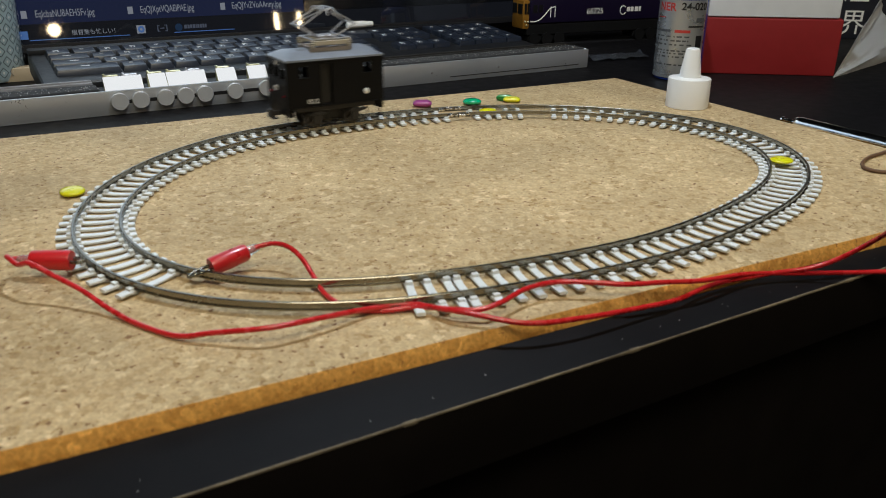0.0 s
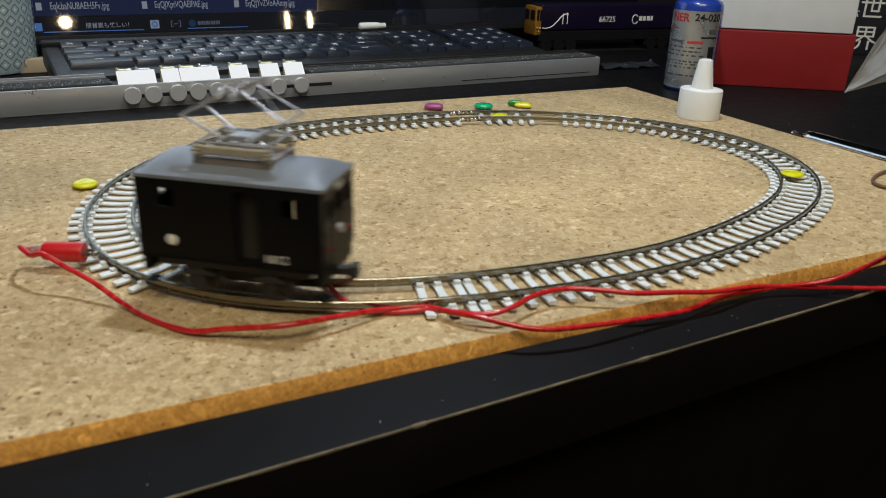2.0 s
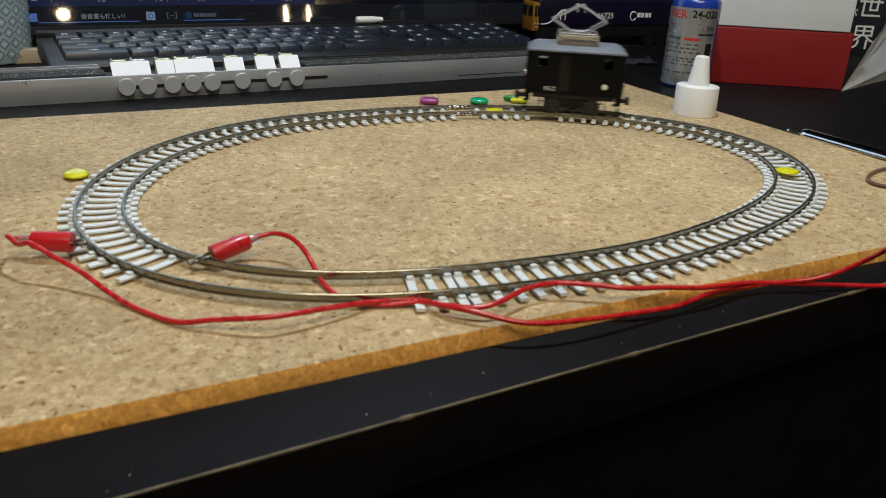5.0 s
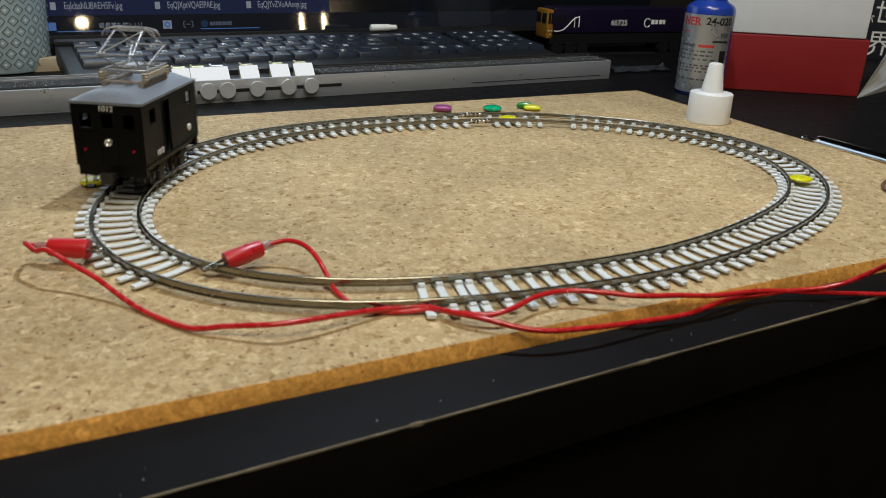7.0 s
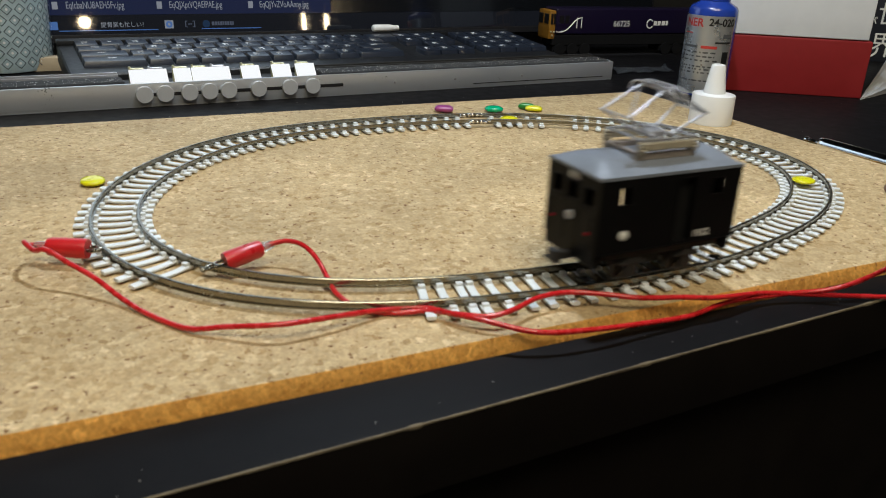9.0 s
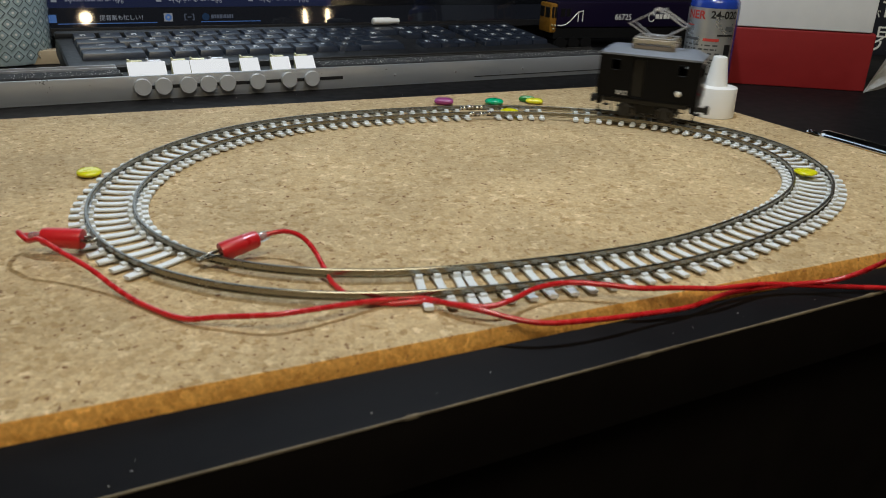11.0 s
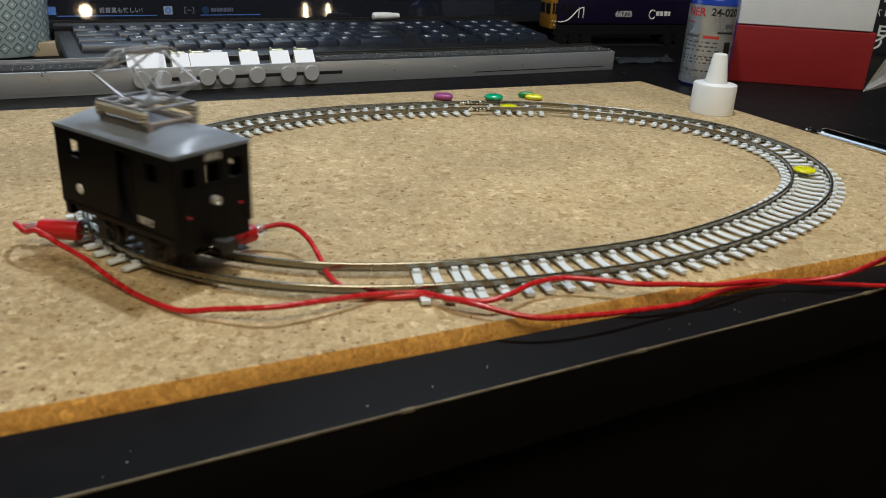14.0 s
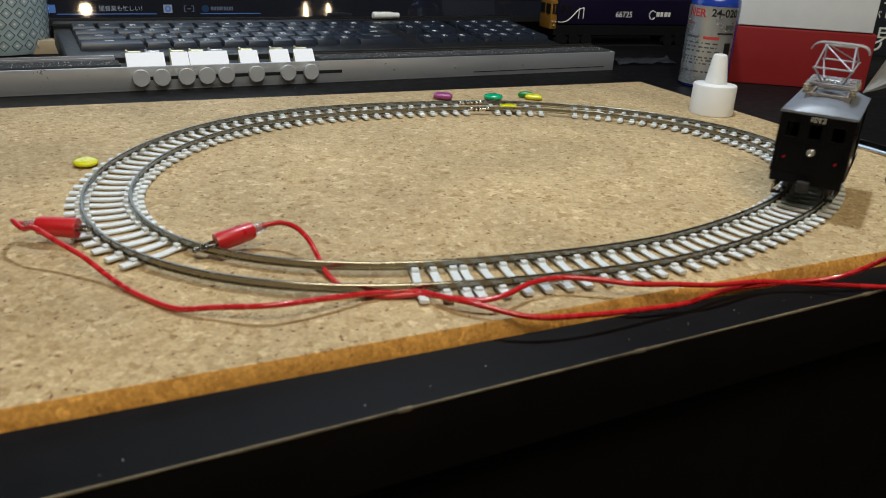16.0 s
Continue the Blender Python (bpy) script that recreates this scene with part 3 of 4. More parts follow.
    for ax in (-AXLE, AXLE):
        bm = bmesh.new()
        turned(bm, [(0.0009, -0.0085), (0.0009, 0.0085)], 12)
        for sy in (-1, 1):
            turned(bm, [(0.0050, sy * 0.0066), (0.0053, sy * 0.0070), (0.0045, sy * 0.0074), (0.0044, sy * 0.0092), (0.0036, sy * 0.0092), (0.0034, sy * 0.0086), (0.0012, sy * 0.0088), (0.0010, sy * 0.0094)], 28)
            for k in range(6):
                a = k * math.pi / 3
                rod(bm, (0.001 * math.cos(a), 0.001 * math.sin(a), sy * 0.0089), (0.0036 * math.cos(a), 0.0036 * math.sin(a), sy * 0.0089), 0.0003, 5)
        bmesh.ops.rotate(bm, verts=bm.verts, cent=(0, 0, 0), matrix=Matrix.Rotation(radians(90), 3, "X"))
        ws = part("wheelset", bm, WHEEL, lo, "dark metal wheel pair", at=pose(ax, 0, 0.0045))
        sets.append(ws)
    # roof: arched, hipped down at both ends
    bm = bmesh.new()
    RL, RW = 0.0282, 0.0143
    nx, ny = 24, 16
    grid = []
    for i in range(nx + 1):
        u = -1 + 2 * i / nx
        row = []
        for j in range(ny + 1):
            v = -1 + 2 * j / ny
            e = min(1.0, (1 - abs(u)) / 0.22)
            rise = 0.0038 * (1 - abs(v) ** 2.2) * (1 - (1 - e) ** 2)
            row.append(bm.verts.new((u * RL, v * RW, Z1 + 0.0006 + rise)))
        grid.append(row)
    for i in range(nx):
        for j in range(ny):
            bm.faces.new((grid[i][j], grid[i + 1][j], grid[i + 1][j + 1], grid[i][j + 1]))
    r = bmesh.ops.extrude_face_region(bm, geom=list(bm.faces))
    for v in (g for g in r["geom"] if isinstance(g, bmesh.types.BMVert)):
        v.co.z = Z1 - 0.0004
    roof = part("roof", bm, LOCO_ROOF, lo, "grey arched roof")
    # pantograph
    bm = bmesh.new()
    zb = 0.0428
    for y in (-0.0075, 0.0075):
        box(bm, -0.0118, 0.0118, y - 0.0011, y + 0.0011, zb - 0.0030, zb - 0.0008, 0.0002, 1)
    for x in (-0.0112, 0.0112):
        box(bm, x - 0.0006, x + 0.0006, -0.0080, 0.0080, zb - 0.0016, zb - 0.0004, 0.0002, 1)
    part("pantograph_footing", bm, FOOTING, lo, "brown-grey roof footing of the pantograph")
    for y in (-0.0088, 0.0088):
        bm = bmesh.new()
        box(bm, -0.0092, 0.0092, y - 0.0010, y + 0.0010, zb + 0.0002, zb + 0.0026, 0.0003, 1)
        part("insulated_beam", bm, TAN, lo, "tan beam under the pantograph")
    for x in (-0.0104, 0.0104):
        for y in (-0.0088, 0.0088):
            bm = bmesh.new()
            turned(bm, [(0.0010, -0.001), (0.0015, 0.0004), (0.0010, 0.0009), (0.0015, 0.0014), (0.0010, 0.0019), (0.0014, 0.0024), (0.0008, 0.0030)], 14)
            part("insulator", bm, TAN, lo, "tan ribbed insulator", at=pose(x, y, zb))
    zf = zb + 0.0034
    bm = bmesh.new()
    for y in (-0.0088, 0.0088):
        rod(bm, (-0.0108, y, zf), (0.0108, y, zf), 0.0004)
    for x in (-0.0104, -0.0040, 0.0040, 0.0104):
        rod(bm, (x, -0.0095, zf), (x, 0.0095, zf), 0.00045)
    for x in (-0.0040, 0.0040):
        for k in range(7):
            bmesh.ops.create_uvsphere(bm, u_segments=8, v_segments=6, radius=0.0007, matrix=Matrix.Translation((x, -0.006 + k * 0.002, zf + 0.0004)))
    box(bm, -0.0034, 0.0034, -0.0030, 0.0030, zf - 0.0008, zf + 0.0010, 0.0003, 1)
    part("pantograph_base", bm, STEEL, lo, "bright metal pantograph base frame")
    zk, za = 0.0530, 0.0606
    for e in (-1, 1):
        bm = bmesh.new()
        for y0, y1 in ((-0.0042, -0.0070), (0.0042, 0.0070)):
            rod(bm, (e * 0.0040, y0, zf), (e * 0.0152, y1, zk), 0.00042)
        rod(bm, (e * 0.0152, -0.0076, zk), (e * 0.0152, 0.0076, zk), 0.00038)
        part("lower_arm", bm, STEEL, lo, "bright metal lower arm")
        bm = bmesh.new()
        for y in (-1, 1):
            rod(bm, (e * 0.0152, y * 0.0068, zk), (e * 0.0018, y * 0.0056, za), 0.00036)
        rod(bm, (e * 0.0150, -0.0066, zk), (e * 0.0020, 0.0056, za), 0.00030)
        rod(bm, (e * 0.0018, -0.0062, za), (e * 0.0018, 0.0062, za), 0.00036)
        part("upper_arm", bm, STEEL, lo, "bright metal upper arm")
    for e in (-1, 1):
        bm = bmesh.new()
        pts = [(0, -0.0110, -0.0028), (0, -0.0102, -0.0010), (0, -0.0086, 0.0001), (0, -0.0060, 0.0005), (0, 0, 0.0006), (0, 0.0060, 0.0005), (0, 0.0086, 0.0001), (0, 0.0102, -0.0010), (0, 0.0110, -0.0028)]
        tube(bm, smooth_path([(e * 0.0020, y, za + 0.0004 + z) for x, y, z in pts], 6), 0.00034, 8)
        for y in (-0.0055, 0.0055):
            rod(bm, (0, y, za), (e * 0.0020, y, za + 0.0009), 0.0004, 6)
        part("collector_bow", bm, STEEL, lo, "bright collector bow with curved horns")
    return lo, sets


loco, wheelsets = build_loco()

# ---------------------------------------------------------------- sweets on the board
def candy(name, x, y, z, rx, ry, h, mat, label, rz=0.0, tilt=(0, 0), power=2.2):
    bm = bmesh.new()
    nu, nv = 28, 12
    loops = []
    for j in range(1, nv):
        a = -math.pi / 2 + math.pi * j / nv
        w, zz = math.cos(a) ** 0.75, math.sin(a)
        loops.append([bm.verts.new((rx * w * math.copysign(abs(math.cos(t)) ** (2 / power), math.cos(t)), ry * w * math.copysign(abs(math.sin(t)) ** (2 / power), math.sin(t)), h / 2 * zz + h / 2)) for t in (2 * math.pi * k / nu for k in range(nu))])
    for a, b in zip(loops, loops[1:]):
        for k in range(nu):
            bm.faces.new((a[k], a[(k + 1) % nu], b[(k + 1) % nu], b[k]))
    bm.faces.new(loops[0])
    bm.faces.new(loops[-1])
    ob = part(name, bm, mat, at=pose(x, y, z, tilt[0], tilt[1], rz))
    return tagged(ob, label, "sweet", "sweets on the board")


candy("candy", -0.1632, 0.0515, BOARD_Z, 0.0051, 0.0056, 0.0034, YELLOW, "flat round yellow sweet on the cork beside the track")
candy("candy", 0.1415, -0.0545, BOARD_Z + 0.0030, 0.0055, 0.0050, 0.0026, YELLOW, "flat yellow sweet lying on the sleepers between the rails")
candy("candy", 0.0700, 0.1000, BOARD_Z + 0.0024, 0.0054, 0.0046, 0.0028, YELLOW, "flat yellow sweet lying between the far rails")
candy("candy", 0.0790, 0.1345, BOARD_Z, 0.0060, 0.0048, 0.0040, GREEN, "glossy green oval sweet behind the track", rz=-28)
candy("candy", 0.0475, 0.1425, BOARD_Z, 0.0060, 0.0040, 0.0044, PURPLE, "purple blocky sweet behind the track", rz=-28, power=5)
candy("candy", 0.1060, 0.1300, BOARD_Z, 0.0056, 0.0036, 0.0036, YELLOW, "yellow blocky sweet behind the track", rz=-32, power=5)
candy("candy", 0.1035, 0.1350, BOARD_Z, 0.0054, 0.0020, 0.0043, GREEN_DEEP, "deep green sweet behind a yellow one", rz=-32, power=5)

# ---------------------------------------------------------------- test leads
LEAD_A = [(-0.1824, -0.0336, 0.0114), (-0.1856, -0.0303, 0.0112), (-0.1881, -0.0318, 0.0121), (-0.1884, -0.0400, 0.0160), (-0.1858, -0.0462, 0.0152), (-0.1825, -0.0509, 0.0168), (-0.177, -0.0563, 0.0140), (-0.1701, -0.0644, 0.0110), (-0.1637, -0.0740, 0.0074), (-0.1575, -0.0851, 0.0061), (-0.1490, -0.0982, 0.0065),
          (-0.1401, -0.1048, 0.0085), (-0.1261, -0.1127, 0.0105), (-0.1093, -0.1116, 0.0095), (-0.0942, -0.1088, 0.0075), (-0.0825, -0.1117, 0.0075), (-0.0772, -0.1201, 0.0085), (-0.0716, -0.1273, 0.009), (-0.0581, -0.1368, 0.007), (-0.0403, -0.1399, 0.006), (-0.0183, -0.1393, 0.004), (-0.0016, -0.1386, 0.003), (0.0185, -0.1352, 0.003), (0.0397, -0.1372, 0.003), (0.0572, -0.145, 0.006), (0.0657, -0.1548, 0.016), (0.0605, -0.1689, 0.03)]
LEAD_B = [(-0.1200, -0.0598, 0.0118), (-0.1179, -0.0600, 0.0122), (-0.1143, -0.0602, 0.0134), (-0.1095, -0.0619, 0.0142), (-0.1059, -0.0665, 0.0138), (-0.1039, -0.0736, 0.0120), (-0.1030, -0.0826, 0.0085), (-0.1025, -0.091, 0.0062),
          (-0.0994, -0.1036, 0.0062), (-0.0908, -0.1094, 0.0062), (-0.0815, -0.1135, 0.0072), (-0.0744, -0.1219, 0.0085), (-0.0675, -0.1265, 0.009), (-0.06, -0.1268, 0.010),
          (-0.05, -0.1234, 0.0105), (-0.0394, -0.1231, 0.0105), (-0.0299, -0.1277, 0.0105), (-0.0192, -0.1337, 0.010), (-0.0054, -0.1363, 0.009), (0.01, -0.1377, 0.007),
          (0.0329, -0.1359, 0.004), (0.0536, -0.1419, 0.0025), (0.0772, -0.1502, 0.0015), (0.1027, -0.1605, 0.0015)]


def clip_lead(path, tail, nose, boot_r, grip, label):
    """A red lead: the wire, its boot with a clear sleeve and the sprung metal jaws."""
    t = thing("test_lead", Matrix(), label, "cable", "red test leads")
    bm = bmesh.new()
    tube(bm, smooth_path(path, 8), 0.00084, 12)
    part("wire", bm, WIRE, t)
    tail, nose = Vector(tail), Vector(nose)
    d = nose - tail
    m = Matrix.Translation(tail) @ d.to_track_quat("Z", "Y").to_matrix().to_4x4()
    ln = d.length
    bm = bmesh.new()
    turned(bm, [(boot_r * 0.55, 0), (boot_r * 0.86, ln * 0.04), (boot_r * 0.95, ln * 0.12), (boot_r, ln * 0.5), (boot_r * 1.02, ln * 0.9), (boot_r * 0.96, ln), (boot_r * 0.7, ln)], 24, m)
    boot = part("boot", bm, CLIP_RED, t, "glossy red insulating boot")
    bm = bmesh.new()
    turned(bm, [(0.0010, -ln * 0.30), (0.0014, -ln * 0.26), (0.0018, -ln * 0.05), (0.0018, 0.0)], 16, m)
    part("sleeve", bm, CLIP_CLEAR, t, "short clear plastic sleeve")
    bm = bmesh.new()
    for sgn in (-1, 1):
        near, mid, end = (m @ Vector((sgn * w, 0, ln * k)) for w, k in ((0.0014, 0.96), (0.0017, 1.15), (0.0004, grip)))
        rod(bm, near, mid, 0.0006, 8)
        rod(bm, mid, end, 0.0006, 8)
        for k in range(3):
            q = mid.lerp(end, 0.3 + 0.3 * k)
            bmesh.ops.create_uvsphere(bm, u_segments=8, v_segments=6, radius=0.0008, matrix=Matrix.Translation(q))
    part("jaw", bm, RAIL, t, "sprung steel jaws")
    return t


clip_lead(LEAD_A, (-0.1824, -0.0336, 0.0114), (-0.1704, -0.0396, 0.0112), 0.0033, 1.30, "red test lead clipped to the outer rail")
clip_lead(LEAD_B, (-0.1181, -0.0599, 0.0122), (-0.1311, -0.0625, 0.0100), 0.0031, 1.60, "red test lead clipped to the inner rail")

# ---------------------------------------------------------------- bottle and cap
LABEL_MID = radians(-133.9)


def build_bottle():
    t = thing("cleaner_bottle", pose(0.2868, 0.1725, 0, 0, 0, 0), "silver-labelled blue bottle of rail cleaner standing on the desk", "bottle")
    bm = bmesh.new()
    turned(bm, [(0.0165, 0.0), (0.0180, 0.0008), (0.0183, 0.003), (0.0183, 0.0600), (0.0180, 0.0640), (0.0165, 0.0665), (0.0120, 0.0690), (0.0112, 0.0700), (0.0112, 0.0790), (0.0118, 0.0795), (0.0118, 0.0830), (0.0100, 0.0850)], 48)
    part("body", bm, BLUE_PLASTIC, t, "glossy blue plastic body")
    bm = bmesh.new()
    n = 60
    a0, a1 = LABEL_MID - 2.5, LABEL_MID + 1.08
    lo = [bm.verts.new((0.01855 * math.cos(a0 + (a1 - a0) * k / n), 0.01855 * math.sin(a0 + (a1 - a0) * k / n), 0.0024)) for k in range(n + 1)]
    hi = [bm.verts.new((v.co.x, v.co.y, 0.0602)) for v in lo]
    for k in range(n):
        bm.faces.new((lo[k], lo[k + 1], hi[k + 1], hi[k]))
    part("label", bm, SILVER_LABEL, t, "silver printed label")

    def strip(a0, a1, z0, z1, mat, name="print_bar"):
        bm = bmesh.new()
        n = 6
        lo = [bm.verts.new((0.01868 * math.cos(LABEL_MID + a0 + (a1 - a0) * k / n), 0.01868 * math.sin(LABEL_MID + a0 + (a1 - a0) * k / n), z0)) for k in range(n + 1)]
        hi = [bm.verts.new((v.co.x, v.co.y, z1)) for v in lo]
        for k in range(n):
            bm.faces.new((lo[k], lo[k + 1], hi[k + 1], hi[k]))
        part(name, bm, mat, t)

    def bent_text(txt, size, mat, angle, z):
        cu = bpy.data.curves.new("print", "FONT")
        cu.body, cu.size, cu.align_x, cu.align_y, cu.offset = txt, size, "CENTER", "CENTER", size * 0.025
        tmp = bpy.data.objects.new("print", cu)
        scene.collection.objects.link(tmp)
        me = bpy.data.meshes.new_from_object(tmp.evaluated_get(bpy.context.evaluated_depsgraph_get()))
        bpy.data.objects.remove(tmp)
        for v in me.vertices:
            a = LABEL_MID + angle + v.co.x / 0.0187
            v.co = Vector((0.01872 * math.cos(a), 0.01872 * math.sin(a), z + v.co.y))
        me.materials.clear()
        me.materials.append(mat)
        ob = new("print", me)
        ob.parent = t

    bent_text("NER", 0.0082, PRINT_RED, -0.72, 0.0548)
    bent_text("24-020", 0.0074, PRINT_BLACK, 0.46, 0.0555)
    rng = random.Random(5)
    strip(-1.15, -0.75, 0.0470, 0.0476, PRINT_RED)
    strip(0.55, 0.95, 0.0445, 0.0475, PRINT_GREY)
    strip(0.25, 0.95, 0.0405, 0.0418, PRINT_BLACK)
    strip(-1.1, -0.45, 0.0368, 0.0385, PRINT_GREY)
    strip(-0.28, 0.35, 0.0365, 0.0386, PRINT_RED)
    strip(0.62, 0.92, 0.0255, 0.0345, PRINT_BLACK)
    for z in (0.0330, 0.0300, 0.0270, 0.0225, 0.0205, 0.0180, 0.0120):
        a = -1.15
        while a < 0.35:
            w = rng.uniform(0.05, 0.22)
            strip(a, a + w, z, z + 0.0011, PRINT_GREY)
            a += w + rng.uniform(0.04, 0.12)
    return t


build_bottle()
bm = bmesh.new()
turned(bm, [(0.0128, 0), (0.0133, 0.0003), (0.0133, 0.0006), (0.0132, 0.0176), (0.0129, 0.0182), (0.0072, 0.0186), (0.0068, 0.0189), (0.0044, 0.0352), (0.0040, 0.0361), (0.0028, 0.0366)], 56)
part_cap = part("nozzle_cap", bm, CAP, at=pose(0.2010, 0.0715, BOARD_Z))
tagged(part_cap, "white plastic stepped nozzle cap standing on the board", "bottle cap")

# ---------------------------------------------------------------- boxes at the back
BOX_TURN = math.degrees(math.atan2(0.1219 - 0.1766, 0.4066 - 0.322))


def card_box(name, x0, x1, depth, z0, z1, mat, label):
    bm = bmesh.new()
    box(bm, x0, x1, 0, depth, z0, z1, 0.0012, 3)
    body = part("carton", bm, mat)
    bm = bmesh.new()
    box(bm, x0 + 0.0012, x1 - 0.0012, 0.0012, depth - 0.0012, z1 - 0.0002, z1 + 0.0006, 0.0003, 1)
    t = thing(name, pose(0.322, 0.1766, 0, 0, 0, BOX_TURN), label, "box", "stacked boxes")
    body.parent = t
    part("lid", bm, mat, t)
    return t


card_box("card_box", -0.022, 0.1012, 0.075, 0.0, 0.0440, RED_BOX, "plain red card box lying on the desk")
card_box("card_box", -0.020, 0.0975, 0.072, 0.0448, 0.090, WHITE_BOX, "plain white card box stacked on the red one")

# ---------------------------------------------------------------- printed card and plastic bag
def build_poster():
    t = thing("printed_card", pose(0.613, 0.270, 0.0, 0, 0, -33), "dark navy printed card with large white characters", "packaging")
    bm = bmesh.new()
    box(bm, -0.056, 0.125, 0.0, 0.012, 0.0, 0.135, 0.0008, 2)
    part("sheet", bm, NAVY, t)
    for txt, x, z, sz in (("\u4e16", 0.0066, 0.0465, 0.026), ("\u754c", 0.0054, 0.0153, 0.027), ("\u304c", -0.0112, 0.0384, 0.0125)):
        lettering("character", txt, sz, LETTER, t, pose(x, -0.0006, z, 90, 0, 0), 0.0002)
    return t


build_poster()


def build_bag():
    """A crumpled sheet of bag: it fans out from a tip on the desk, with folds that run from the tip."""
    rng = random.Random(21)
    bm = bmesh.new()
    nu, nv = 22, 30
    low, high = Vector((0.126, 0.038, 0.0)), Vector((0.231, 0.129, 0.0540))
    out = Vector((0.45, -0.80, 0.40)).normalized()
    g = []
    for i in range(nu + 1):
        u = 0.015 + 0.985 * i / nu
        row = []
        for j in range(nv + 1):
            v = j / nv
            fold = 0.20 * math.sin(6.0 * v + 0.5) + 0.10 * abs(math.sin(9 * v + 2 * u)) + 0.03 * math.sin(29 * v - 8 * u)
            p = u * low.lerp(high, v) + out * u * 0.040 * fold * min(1, 6 * v)
            p.z = max(p.z, 0.0) + 0.0006
            row.append(bm.verts.new(p + Vector((0, 0, rng.uniform(0, 0.0004)))))
        g.append(row)
    for i in range(nu):
        for j in range(nv):
            bm.faces.new((g[i][j], g[i + 1][j], g[i + 1][j + 1], g[i][j + 1]))
    bmesh.ops.solidify(bm, geom=list(bm.faces), thickness=0.0003)
    ob = part("plastic_bag", bm, BAG, at=pose(0.3945, 0.1135, 0.0002))
    tagged(ob, "crumpled white plastic bag lying on the desk", "bag")


build_bag()

# ---------------------------------------------------------------- chrome tube beside the board
def build_pen():
    t = thing("metal_pen", Matrix(), "shiny chrome pen lying on the desk against the board", "pen")
    a, b = Vector((0.2272, 0.0085, 0.0052)), Vector((0.2330, -0.125, 0.0046))
    m = Matrix.Translation(a) @ (b - a).to_track_quat("Z", "Y").to_matrix().to_4x4()
    bm = bmesh.new()
    turned(bm, [(0.0030, 0), (0.0038, 0.001), (0.0040, 0.004), (0.0042, 0.060), (0.0043, 0.0605), (0.0043, 0.064), (0.0041, 0.0645), (0.0040, 0.125), (0.0030, 0.130)], 28, m)
    part("barrel", bm, CHROME, t)
    bm = bmesh.new()
    turned(bm, [(0.0008, -0.0105), (0.0016, -0.0100), (0.0019, -0.0085), (0.0016, -0.0070), (0.0012, -0.0060), (0.0014, -0.0010), (0.0028, 0.0005)], 20, m)
    part("tip", bm, CHROME, t)
    return t


build_pen()
bm = bmesh.new()
tube(bm, smooth_path([(0.223, -0.058, 0.0062), (0.208, -0.0605, 0.0062), (0.196, -0.0625, 0.0062), (0.184, -0.0675, 0.0062), (0.1765, -0.0745, 0.0062), (0.178, -0.082, 0.0062), (0.188, -0.086, 0.0062), (0.21, -0.083, 0.0062)], 8), 0.0009, 8)
tagged(part("elastic_band", bm, BROWN_WIRE), "thin brown elastic band lying on the board", "elastic band")

